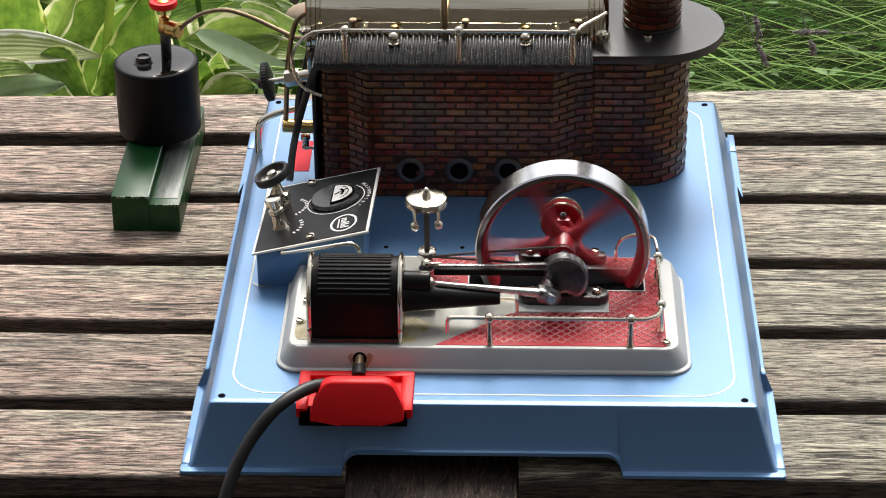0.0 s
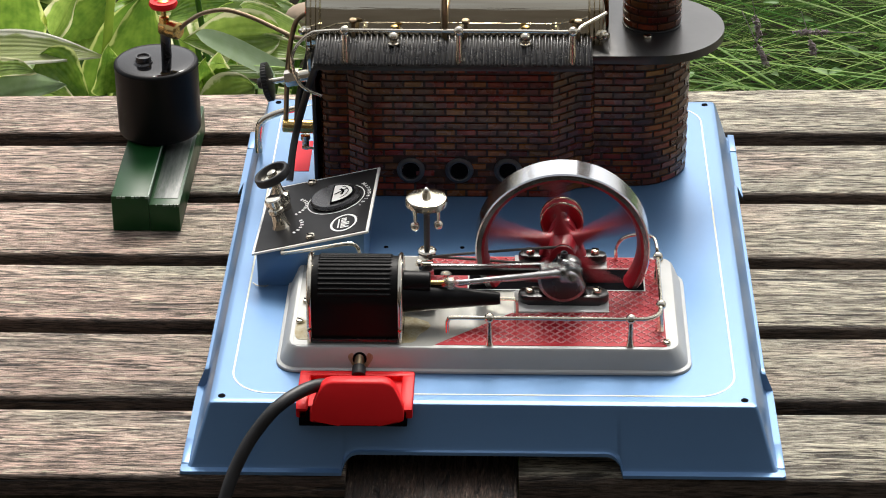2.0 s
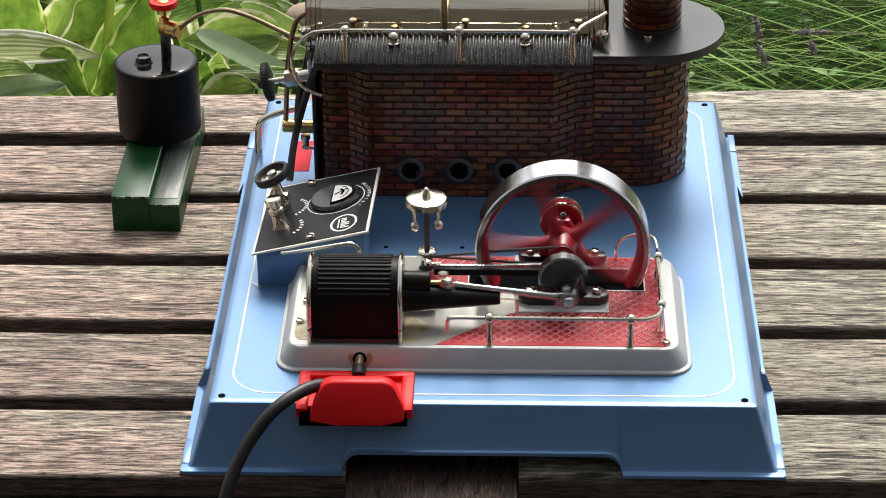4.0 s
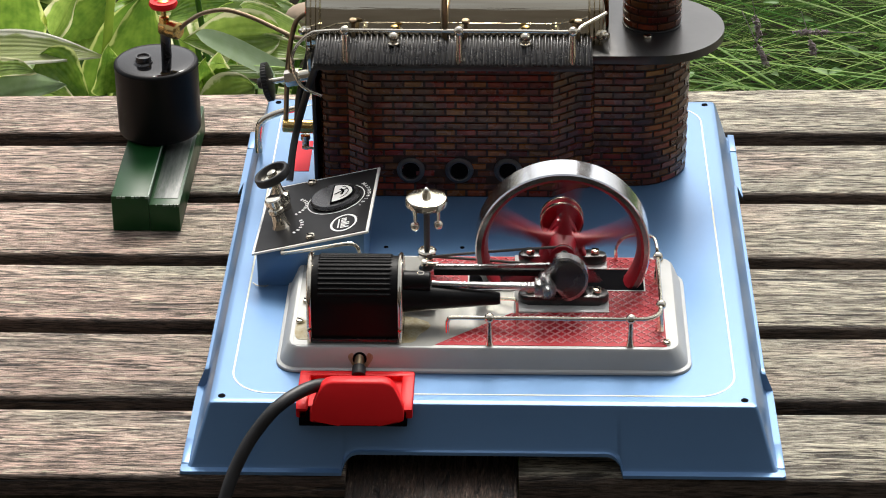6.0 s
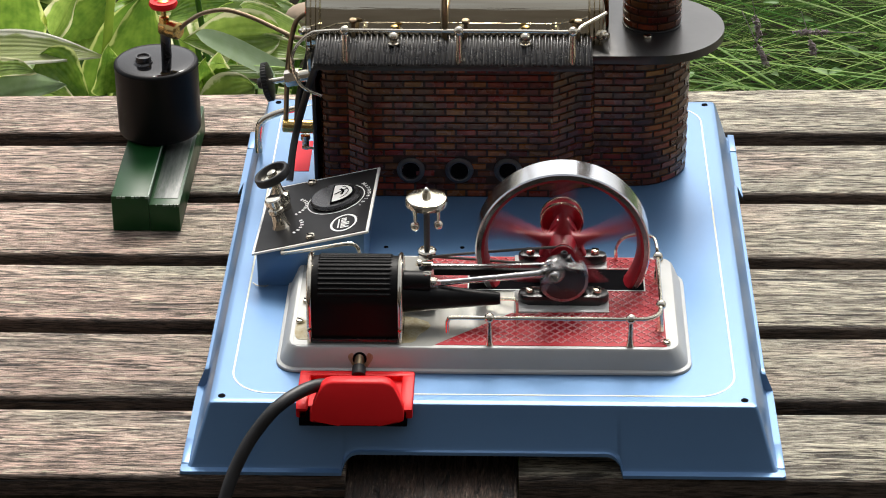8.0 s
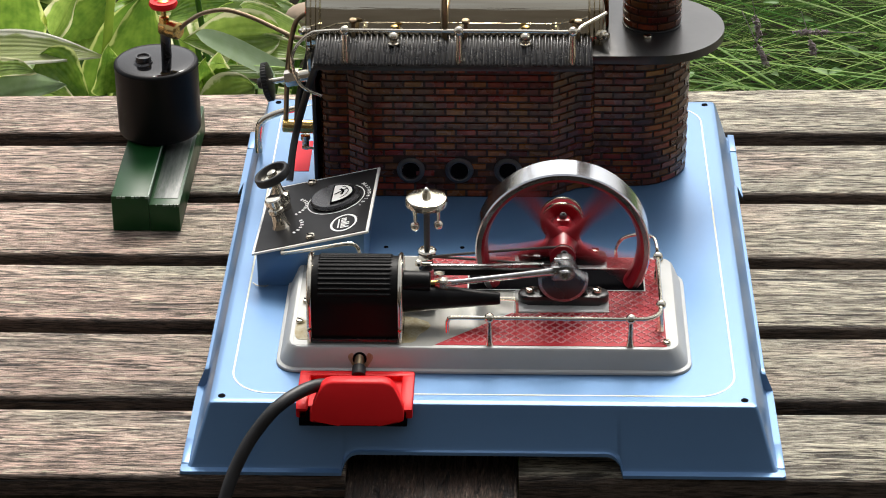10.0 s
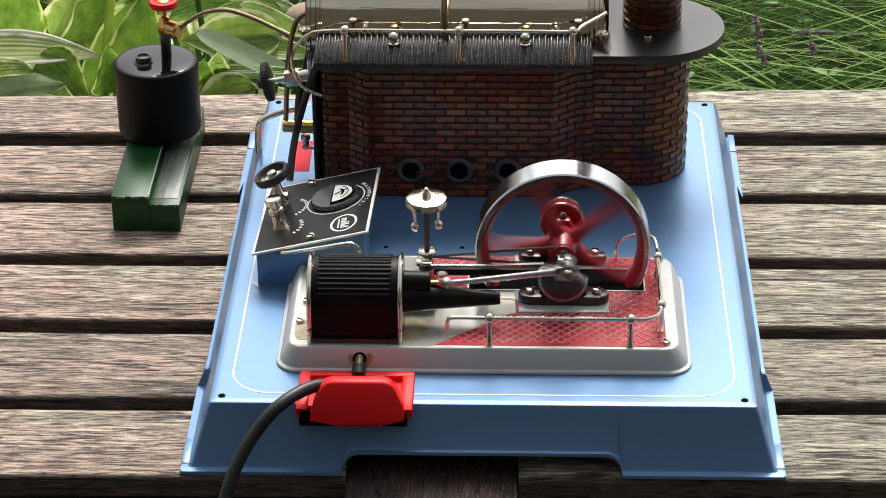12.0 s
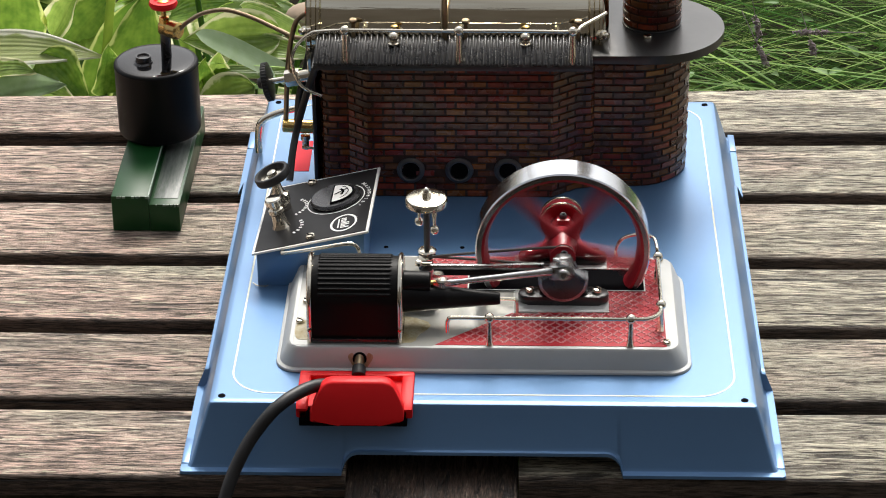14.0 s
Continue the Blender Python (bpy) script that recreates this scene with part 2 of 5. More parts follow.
# darker copy of the grass green: shade below the stems lies in its colour
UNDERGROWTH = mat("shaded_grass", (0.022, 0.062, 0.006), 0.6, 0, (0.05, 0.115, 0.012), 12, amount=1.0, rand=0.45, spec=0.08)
HERB = mat("small_herb_leaf", (0.085, 0.19, 0.03), 0.5, 0, (0.05, 0.12, 0.02), 40, rand=0.25)
LAVENDER = mat("faded_lavender", (0.42, 0.35, 0.37), 0.8, 0, (0.16, 0.12, 0.12), 200, amount=1.0, rand=0.2)
BELT = mat("drive_belt", (0.10, 0.095, 0.09), 0.4, 0.3)
# dark brown of the added light-blocking wall
WALL = mat("shade_wall_render", (0.055, 0.048, 0.042), 0.85, 0, (0.04, 0.036, 0.03), 3, bump=0.4)
CAST_BLACK = mat("cast_black_paint", (0.006, 0.006, 0.0065), 0.36, 0, (0.010, 0.010, 0.010), 60, bump=0.10, spec=0.13)
PANEL = mat("printed_black_panel", (0.010, 0.010, 0.011), 0.32, 0, (0.016, 0.015, 0.015), 40, spec=0.18)
GLOSS_BLACK = mat("wet_black_enamel", (0.006, 0.006, 0.007), 0.04, 0, (0.008, 0.008, 0.008), 40, rough2=0.08, bump=0.06, bump_scale=45)
GUNMETAL = mat("dark_steel", (0.09, 0.09, 0.09), 0.34, 0.8, (0.10, 0.10, 0.11), 80, amount=0.8)
ROOF = mat("ribbed_roof_black", (0.012, 0.011, 0.011), 0.20, 0.0, (0.030, 0.027, 0.024), 160, amount=0.9, coat=0.30, rough2=0.5, bump=0.45)
BRONZE = mat("tarnished_copper", (0.40, 0.30, 0.19), 0.28, 1.0, (0.26, 0.19, 0.12), 90, amount=0.8)
MIRROR_TIN = mat("bare_tin_deck", (0.56, 0.56, 0.53), 0.15, 0.45, (0.52, 0.51, 0.44), 30, amount=0.5, rough2=0.20)
GREY_STREAK = mat("grey_streaked_green", (0.20, 0.21, 0.20), 0.30, 0, (0.012, 0.035, 0.016), 45, (5, 0.5, 1), amount=1.0, bump=0.2)
DARK_STEEL = mat("oily_steel", (0.34, 0.34, 0.34), 0.22, 1.0, (0.2, 0.2, 0.2), 120, amount=0.9, rough2=0.35)
BORDER = mat("bare_panel_edge", (0.78, 0.77, 0.73), 0.35, 0.3, (0.6, 0.6, 0.57), 90)


# ---- mesh tools ----
BASE = {}


def thing(name, base, label, category, group="", kind=""):
    """A top-level thing: an Empty at its base that carries its parts."""
    ob = new(name)
    ob.location = base
    ob.empty_display_size = 0.01
    BASE[ob.name] = Vector(base)
    return tagged(ob, label, category, group, kind)


def link_mesh(name, bm, material, at, sharp=35):
    me = bpy.data.meshes.new(name)
    bmesh.ops.recalc_face_normals(bm, faces=bm.faces)
    bm.to_mesh(me)
    bm.free()
    me.polygons.foreach_set("use_smooth", [True] * len(me.polygons))
    me.set_sharp_from_angle(angle=radians(sharp))
    me.materials.append(material)
    ob = new(name, me)
    ob.location = at
    return ob


def part(name, bm, material, parent, label="", kind="", sharp=35):
    """ONE mesh, built in world coordinates, under a thing or under a part of it."""
    base = BASE[parent.name]
    bmesh.ops.translate(bm, verts=bm.verts, vec=-base)
    ob = link_mesh(name, bm, material, (0, 0, 0), sharp)
    ob.parent = parent
    BASE[ob.name] = base
    return tagged(ob, label, kind=kind)


def alone(name, bm, material, base, label, category, group="", kind="", sharp=35):
    """A thing that is one mesh."""
    bmesh.ops.translate(bm, verts=bm.verts, vec=-Vector(base))
    ob = link_mesh(name, bm, material, base, sharp)
    BASE[ob.name] = Vector(base)
    return tagged(ob, label, category, group, kind)


def loft(rings, caps=True, closed=True, bm=None):
    """Skin over rings of equally many points."""
    bm = bm or bmesh.new()
    vs = [[bm.verts.new(p) for p in r] for r in rings]
    k = len(rings[0])
    for a, b in zip(vs, vs[1:]):
        for i in range(k if closed else k - 1):
            j = (i + 1) % k
            bm.faces.new((a[i], a[j], b[j], b[i]))
    if caps:
        for r in (vs[0], vs[-1]):
            bm.faces.new(r)
    return bm


def basis(axis):
    """Two unit vectors square to axis."""
    z = Vector(axis).normalized()
    x = (Vector((0, 0, 1)) if abs(z.z) < 0.9 else Vector((1, 0, 0))).cross(z).normalized()
    return x, z.cross(x), z


def lathe(at, axis, profile, seg=32, bm=None, caps=True):
    """A turned shape: profile of (radius, height along axis) from at."""
    x, y, z = basis(axis)
    at = Vector(at)
    rings = [[at + z * h + (x * math.cos(2 * math.pi * i / seg) + y * math.sin(2 * math.pi * i / seg)) * max(r, 1e-5)
              for i in range(seg)] for r, h in profile]
    return loft(rings, caps, True, bm)


def rod(a, b, r, r2=None, seg=16, bm=None, bev=0.0):
    """A round bar from a to b."""
    a, b = Vector(a), Vector(b)
    h, r2 = (b - a).length, r if r2 is None else r2
    prof = [(r, 0), (r2, h)]
    if bev:
        prof = [(r - bev, 0), (r, bev), (r2, h - bev), (r2 - bev, h)]
    return lathe(a, b - a, prof, seg, bm)


def ball(at, r, seg=20, bm=None, squash=1.0):
    prof = [(r * math.sin(a), -r * squash * math.cos(a)) for a in (math.pi * i / 12 for i in range(13))]
    return lathe(at, (0, 0, 1), prof, seg, bm, caps=False)


def box(lo, hi, bev=0.0, bm=None, segs=2):
    own = bmesh.new()
    bmesh.ops.create_cube(own, size=1.0)
    lo, hi = Vector(lo), Vector(hi)
    for v in own.verts:
        v.co = Vector([(lo[i] + hi[i]) / 2 + v.co[i] * (hi[i] - lo[i]) for i in range(3)])
    if bev:
        bmesh.ops.bevel(own, geom=own.edges[:], offset=bev, segments=segs, affect="EDGES", profile=0.5)
    return merge(bm, own)


def merge(bm, own):
    if bm is None:
        return own
    tmp = bpy.data.meshes.new("tmp")
    own.to_mesh(tmp)
    own.free()
    bm.from_mesh(tmp)
    bpy.data.meshes.remove(tmp)
    return bm


def turn(bm, m, verts=None):
    bmesh.ops.transform(bm, matrix=m, verts=verts or bm.verts)
    return bm


def about(at, m):
    return Matrix.Translation(at) @ m @ Matrix.Translation(-Vector(at))


def smooth_path(points, n=8):
    """Points on a gliding curve through the given ones."""
    p = [Vector(q) for q in points]
    p = [2 * p[0] - p[1], *p, 2 * p[-1] - p[-2]]
    out = []
    for a, b, c, d in zip(p, p[1:], p[2:], p[3:]):
        for i in range(n):
            t = i / n
            out.append(0.5 * ((2 * b) + (c - a) * t + (2 * a - 5 * b + 4 * c - d) * t * t + (3 * b - a - 3 * c + d) * t ** 3))
    return [*out, p[-2]]


def tube(points, r, seg=10, n=8, bm=None, closed=False):
    """A pipe or cable along a gliding curve."""
    path = smooth_path(points, n) if n > 1 else [Vector(q) for q in points]
    rings, side = [], None
    for i, q in enumerate(path):
        way = (path[min(i + 1, len(path) - 1)] - path[max(i - 1, 0)]).normalized()
        side = basis(way)[0] if side is None else (side - way * side.dot(way)).normalized()
        up = way.cross(side)
        rr = r[0] + (r[1] - r[0]) * i / (len(path) - 1) if isinstance(r, tuple) else r
        rings.append([q + (side * math.cos(2 * math.pi * k / seg) + up * math.sin(2 * math.pi * k / seg)) * rr for k in range(seg)])
    return loft(rings, True, True, bm)


def prism(poly, lift, bm=None, bev=0.0):
    """A flat outline (points) made as thick as the vector lift."""
    own = bmesh.new()
    lift = Vector(lift)
    a = [own.verts.new(p) for p in poly]
    b = [own.verts.new(Vector(p) + lift) for p in poly]
    k = len(a)
    own.faces.new(a)
    own.faces.new(b)
    for i in range(k):
        own.faces.new((a[i], a[(i + 1) % k], b[(i + 1) % k], b[i]))
    if bev:
        own.edges.index_update()
        rim = [e for f in own.faces if len(f.verts) == k and k != 4 for e in f.edges] or own.edges[:]
        bmesh.ops.bevel(own, geom=list(set(rim)), offset=bev, segments=2, affect="EDGES", profile=0.5)
    return merge(bm, own)


def round_rect(hx, hy, r, z, c=(0, 0), seg=6):
    pts = []
    for k, (sx, sy) in enumerate(((1, 1), (-1, 1), (-1, -1), (1, -1))):
        for i in range(seg + 1):
            a = math.pi / 2 * (k + i / seg)
            pts.append(Vector((c[0] + sx * (hx - r) + r * math.cos(a), c[1] + sy * (hy - r) + r * math.sin(a), z)))
    return pts


def slot_screw(at, axis, r, parent, material, name="screw", h=None):
    """A round slotted screw head."""
    h = h or r * 0.7
    x, y, z = basis(axis)
    at = Vector(at)
    ob = part(name, lathe(at, z, [(r, 0), (r, h * 0.6), (r * 0.85, h), (r * 0.3, h * 1.1)], 16), material, parent)
    bm = bmesh.new()
    w, d = r * 0.14, x * 0.6 + y * 0.8
    e = z.cross(d)
    for q in ((-1, -1), (1, -1), (1, 1), (-1, 1)):
        bm.verts.new(at + z * h * 1.13 + d * q[0] * r * 0.85 + e * q[1] * w)
    bm.verts.ensure_lookup_table()
    own = [v.co.copy() for v in bm.verts]
    bm.free()
    part("slot", prism(own, z * r * 0.05), HOLE, ob)
    return ob


# ---- ground, table ----
DECK, PLATE = 0.0495, 0.036
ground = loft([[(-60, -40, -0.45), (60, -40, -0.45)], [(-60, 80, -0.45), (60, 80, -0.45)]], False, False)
alone("ground", ground, SOIL, (0, 0, -0.45), "dark garden soil under the plants", "soil", kind="structure")

# unseen wall, added behind the camera to keep southern skylight off the model
alone("shade_wall_south", box((-6.0, -2.4, -0.45), (6.0, -2.1, 2.2)), WALL, (0, -2.25, -0.45), "unseen dark brown wall added to block southern skylight", "wall", kind="structure")

table = thing("garden_table", (0, 0, -0.45), "slatted garden table of weathered grey-brown hardwood", "table")
# board: near and far edge at its two ends (x = -0.26 and x = 0.2)
BOARDS = (((0.205, 0.262), (0.211, 0.277)), ((0.1185, 0.1855), (0.1245, 0.1925)), ((0.0395, 0.1055), (0.0405, 0.1105)),
          ((-0.0385, 0.0255), (-0.0415, 0.0275)), ((-0.1235, -0.0545), (-0.1200, -0.0542)))


def board(x0, x1, edges, material=WOOD, z=0.0, thick=0.013, seed=0):
    (n0, f0), (n1, f1) = edges
    rnd = random.Random(seed)
    rings = []
    steps = max(2, int((x1 - x0) / 0.03))
    for i in range(steps + 1):
        x = x0 + (x1 - x0) * i / steps
        t = (x + 0.26) / 0.46
        n, f = n0 + (n1 - n0) * t + rnd.uniform(-.0005, .0005), f0 + (f1 - f0) * t + rnd.uniform(-.0005, .0005)
        b, g, w = 0.0036, 0.0012, rnd.uniform(-.0002, .0002)
        prof = ((n, z - thick), (n, z - b), (n + b * .12, z - b * .52), (n + b * .42, z - b * .16), (n + b, z + w), (f - g, z + w), (f - g * .3, z - g * .35), (f, z - g), (f, z - thick))
        rings.append([(x, y, h) for y, h in prof])
    return loft(rings)


def plank(x0, x1, edges, seed):
    """A board whose side faces take a darker wood colour than its top."""
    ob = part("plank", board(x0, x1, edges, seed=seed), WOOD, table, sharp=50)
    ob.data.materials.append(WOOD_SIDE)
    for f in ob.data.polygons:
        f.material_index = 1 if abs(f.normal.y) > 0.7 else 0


FRONT = ((-0.2015, -0.1365), (-0.1985, -0.1345))
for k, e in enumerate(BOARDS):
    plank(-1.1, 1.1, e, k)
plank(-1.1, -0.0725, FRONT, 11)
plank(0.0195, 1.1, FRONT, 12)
part("cross_board", box((-0.0722, -0.2165, -0.030), (0.0190, -0.1365, -0.004), 0.002), WOOD_CROSS, table, "dark sawn cross-grain board, deepened in colour for the plate's shade")
for x in (-0.75, 0.75):
    part("crossbar", box((x - .03, -0.21, -0.06), (x + .03, 0.26, -0.0135), .003), WOOD, table)
    for y in (-0.19, 0.24):
        part("leg", box((x - .03, y - .02, -0.45), (x + .03, y + .02, -0.0605), .003), WOOD, table)

# ---- base plate of the model ----
plate = thing("base_plate", (0, 0, 0), "sky-blue enamelled sheet-metal base plate with cream line", "base plate")


def plate_shell():
    """Pressed tray: flat top, flared skirt, outward-turned rim on four feet, raised arches between."""
    def arch(p):
        lx, ly = abs(p.x), abs(p.y)
        d = (0.0745 - lx) if ly > lx * 1.25 else (0.113 - ly)
        r = 0.009 if ly > lx * 1.25 else 0.002
        return math.sqrt(1 - (1 - max(0.0, min(1.0, d / r))) ** 2)
    base = []
    for k in range(4):
        ring = round_rect(0.1455, 0.1845, 0.002, 0)[k * 7:(k + 1) * 7]
        nxt = round_rect(0.1455, 0.1845, 0.002, 0)[((k + 1) % 4) * 7]
        base += ring
        n = 150
        base += [ring[-1].lerp(nxt, (i + 1) / n) for i in range(n - 1)]
    hx, hy = 0.1455, 0.1845

    def grown(p, d):
        q = []
        for v, h in ((p.x, hx), (p.y, hy)):
            v1 = abs(v) + d if abs(v) > h - 0.0021 else min(abs(v), h - 0.002 + min(d, 0))
            q.append(math.copysign(v1, v))
        return Vector((*q, 0))
    rings = []
    for d, kind in ((-0.0045, 0), (-0.0022, 0), (-0.0008, 1), (0.0003, 2), (None, 3), (None, 4), (None, 5), (None, 6)):
        row = []
        for p in base:
            a = arch(p)
            zb = 0.0022 + 0.0105 * a
            out = 0.0012 + 0.0090 * (PLATE - zb) / PLATE
            if kind < 3:
                q, z = grown(p, d), (PLATE, PLATE - 0.0006, PLATE - 0.0024)[kind]
            elif kind == 3:
                q, z = grown(p, out), zb + 0.0014
            elif kind == 4:
                q, z = grown(p, out + 0.0014), zb - 0.0001
            elif kind == 5:
                q, z = grown(p, out + 0.0052 - 0.0020 * a), zb - 0.0003
            else:
                q, z = grown(p, out + 0.0056 - 0.0020 * a), zb - 0.0020
            row.append((q.x, q.y, z))
        rings.append(row)
    bm = loft(rings, False)
    bm.faces.new([bm.verts[i] for i in range(len(base))]) if bm.verts.ensure_lookup_table() is None else None
    return bm


part("tray", plate_shell(), BLUE, plate, sharp=30)


def line_ring(hx, hy, r, w, z, c=(0, 0)):
    a, b = round_rect(hx, hy, r, z, c, 10), round_rect(hx - w, hy - w, r - w, z, c, 10)
    return loft([a, b], False)


part("cream_line", line_ring(0.1352, 0.1752, 0.022, 0.0010, PLATE + 0.00015), CREAM, plate, "thin cream border line")
for x in (-1, 1):
    for y in (-1, 1):
        part("bolt_hole", lathe((x * 0.1385, y * 0.178, PLATE - 0.0002), (0, 0, 1), [(0.0021, 0), (0.0019, 0.0005)], 16), HOLE, plate)
for x in (-0.059, -0.0144):
    part("bolt_hole", lathe((x, -0.0145, PLATE - 0.0002), (0, 0, 1), [(0.0015, 0), (0.0014, 0.0004)], 14), HOLE, plate)
part("red_label", prism([(-0.1240, 0.081, PLATE), (-0.1115, 0.081, PLATE), (-0.1115, 0.122, PLATE), (-0.1240, 0.122, PLATE)], (0, 0, 0.0003)), LABEL_RED, plate, "small red paper label")
# embossed foot marks
for x in (-1, 1):
    for y, w in ((-0.1800, 1), (0.1900, 1)):
        part("foot_tab", box((min(x * .1562, x * .1605), y - 0.012, 0.0012), (max(x * .1562, x * .1605), y + 0.012, 0.0026), 0.0005), BLUE, plate)
# opening in the front skirt: a solid black block stands for its shade
part("front_opening", box((-0.0965, -0.1925, 0.0268), (-0.0395, -0.1795, 0.0364), 0.0004), HOLE, plate, "black block for the shade in the slot behind the red socket")

# ---- red electric socket and cable ----
socket = thing("heater_socket", (-0.066, -0.18, 0.03), "bright red plastic electric socket clipped to the base plate", "socket")
part("collar", box((-0.0980, -0.1635, 0.0362), (-0.0365, -0.1585, 0.0405), 0.0010), RED_PLASTIC, socket)
for x0, x1 in ((-0.0980, -0.0918), (-0.0430, -0.0365)):
    part("cheek", prism([(x0, -0.1633, 0.0362), (x0, -0.1633, 0.0404), (x0, -0.1880, 0.0398), (x0, -0.1925, 0.0375), (x0, -0.1925, 0.0322), (x0, -0.1865, 0.0362)], (x1 - x0, 0, 0), bev=0.0008), RED_PLASTIC, socket)
part("inner_floor", box((-0.0920, -0.1890, 0.0363), (-0.0428, -0.1634, 0.0370)), RED_PLASTIC, socket)
face = []
for x, z in ((-0.0905, 0.0355), (-0.0905, 0.0410), (-0.0880, 0.0440), (-0.0862, 0.0520), (-0.0845, 0.0568), (-0.0820, 0.0592), (-0.0785, 0.0603), (-0.0520, 0.0603), (-0.0485, 0.0592), (-0.0460, 0.0566),
             (-0.0436, 0.0505), (-0.0412, 0.0445), (-0.0408, 0.0400), (-0.0412, 0.0362), (-0.0440, 0.0348), (-0.0545, 0.0346), (-0.0560, 0.0330), (-0.0735, 0.0330), (-0.0750, 0.0346), (-0.0890, 0.0348)):
    face.append((x, -0.1975 + (z - .0330) * .30, .0300 + (z - .0330) * .82))
part("front_plate", prism(face, (0, 0.0070, 0), bev=0.0012), RED_PLASTIC, socket)
cable = tube([(-0.0740, -0.1775, 0.0430), (-0.0890, -0.1855, 0.0470), (-0.1050, -0.2010, 0.0455), (-0.1180, -0.2110, 0.0340), (-0.1270, -0.2210, 0.0205),
              (-0.1330, -0.2310, 0.0060), (-0.1370, -0.2400, -0.0100), (-0.1390, -0.2480, -0.0600), (-0.1400, -0.2500, -0.2000), (-0.1600, -0.2600, -0.4300)], 0.0035, 14)
alone("power_cable", cable, RUBBER, (-0.086, -0.195, 0.04), "black rubber power cable hanging over the table edge", "cable")

# ---- engine plinth ----
plinth = thing("engine_plinth", (0, -0.1, PLATE), "silver tin engine plinth with red diamond-tread deck", "plinth")
PC = (0.0, -0.0990)
pl = loft([round_rect(0.1125, 0.0555, 0.012, PLATE + .0004, PC), round_rect(0.1122, 0.0552, 0.012, PLATE + .0016, PC), round_rect(0.1105, 0.0535, 0.011, PLATE + 0.0022, PC),
           round_rect(0.1060, 0.0512, 0.008, DECK - 0.0012, PC), round_rect(0.1048, 0.0502, 0.0075, DECK, PC)], True)
part("tin_body", pl, TIN, plinth)
red_poly = [(-0.026, -0.1466), (0.0985, -0.1466), (0.0985, -0.0535), (0.0915, -0.0495), (-0.0320, -0.0495), (-0.0320, -0.085), (0.0300, -0.0855), (0.0300, -0.1130), (0.0150, -0.1125)]
part("red_tread", prism([(x, y, DECK - 0.0004) for x, y in red_poly], (0, 0, 0.0007)), RED_DECK, plinth, "worn red painted diamond-tread sheet")


def inside(x, y, poly):
    c = False
    for (x0, y0), (x1, y1) in zip(poly, poly[1:] + poly[:1]):
        if (y0 > y) != (y1 > y) and x < (x1 - x0) * (y - y0) / (y1 - y0) + x0:
            c = not c
    return c


tread = bmesh.new()
for i in range(46):
    for j in range(34):
        x, y = -0.031 + i * 0.0031, -0.1455 + j * 0.0031
        if inside(x, y, red_poly) and all(inside(x + d, y + e, red_poly) for d, e in ((.001, 0), (-.001, 0), (0, .0015), (0, -.0015))):
            if not (-0.013 < x < 0.1 and -0.0885 < y < -0.063 and x < 0.089):
                s = 1 if (i + j) % 2 else -1
                a, b = Vector((0.00138, 0.00138 * s, 0)), Vector((-0.00036 * s, 0.00036, 0))
                q = Vector((x, y, DECK + 0.0003))
                u = Vector((0, 0, 0.0005))
                lo = [tread.verts.new(v) for v in (q - a - b, q + a - b, q + a + b, q - a + b)]
                hi = [tread.verts.new(v + u) for v in (q - a * .7 - b * .5, q + a * .7 - b * .5, q + a * .7 + b * .5, q - a * .7 + b * .5)]
                tread.faces.new(hi)
                for k in range(4):
                    tread.faces.new((lo[k], lo[(k + 1) % 4], hi[(k + 1) % 4], hi[k]))
part("tread_pattern", tread, TREAD, plinth, kind="stuff")
# black sheet laid on the deck, its colour standing for the slot's shade
part("flywheel_slot", prism([(-0.009, -0.0878, DECK - .0002), (0.0885, -0.0878, DECK - .0002), (0.0885, -0.0640, DECK - .0002), (-0.009, -0.0640, DECK - .0002)], (0, 0, 0.0009)), HOLE, plinth, "flat black sheet for the shade in the flywheel slot")
part("slot_trim", loft([[(-0.0098, -0.0886, DECK + .0009), (0.0893, -0.0886, DECK + .0009), (0.0893, -0.0632, DECK + .0009), (-0.0098, -0.0632, DECK + .0009)],
                        [(-0.009, -0.0878, DECK + .0010), (0.0885, -0.0878, DECK + .0010), (0.0885, -0.0640, DECK + .0010), (-0.009, -0.0640, DECK + .0010)]], False), TIN, plinth)
part("bearing_pad", box((0.0165, -0.1120, DECK - .0002), (0.0685, -0.0890, DECK + 0.0011), 0.0004), TIN, plinth)
part("bearing_pad", box((0.0165, -0.0632, DECK - .0002), (0.0685, -0.0485, DECK + 0.0011), 0.0004), TIN, plinth)
part("deck_sheet", prism([(x, y, DECK - .0002) for x, y in ((-0.1030, -0.1475), (-0.0275, -0.1475), (0.0150, -0.1130), (0.0160, -0.1130), (0.0160, -0.0860), (-0.0330, -0.0860), (-0.0330, -0.0500), (-0.1030, -0.0500))], (0, 0, 0.0003)), MIRROR_TIN, plinth, "bare shiny tin deck")
part("oil_stain", prism([(-0.043 + .012 * math.cos(a) * (1 + .3 * math.sin(3 * a)), -0.131 + .014 * math.sin(a), DECK) for a in [i * math.pi / 10 for i in range(20)]], (0, 0, 0.00025)), STAIN, plinth, "yellowed oil stain")
part("oil_stain", prism([(-0.0965 + .0062 * math.cos(a), -0.132 + .013 * math.sin(a) * (1 + .2 * math.cos(2 * a)), DECK) for a in [i * math.pi / 10 for i in range(20)]], (0, 0, 0.00025)), STAIN, plinth)
for x, y in ((-0.1005, -0.1235), (-0.0985, -0.1020), (0.0985, -0.1430), (0.0985, -0.0525)):
    slot_screw((x, y, DECK + 0.0002), (0, 0, 1), 0.0023, plinth, NICKEL)
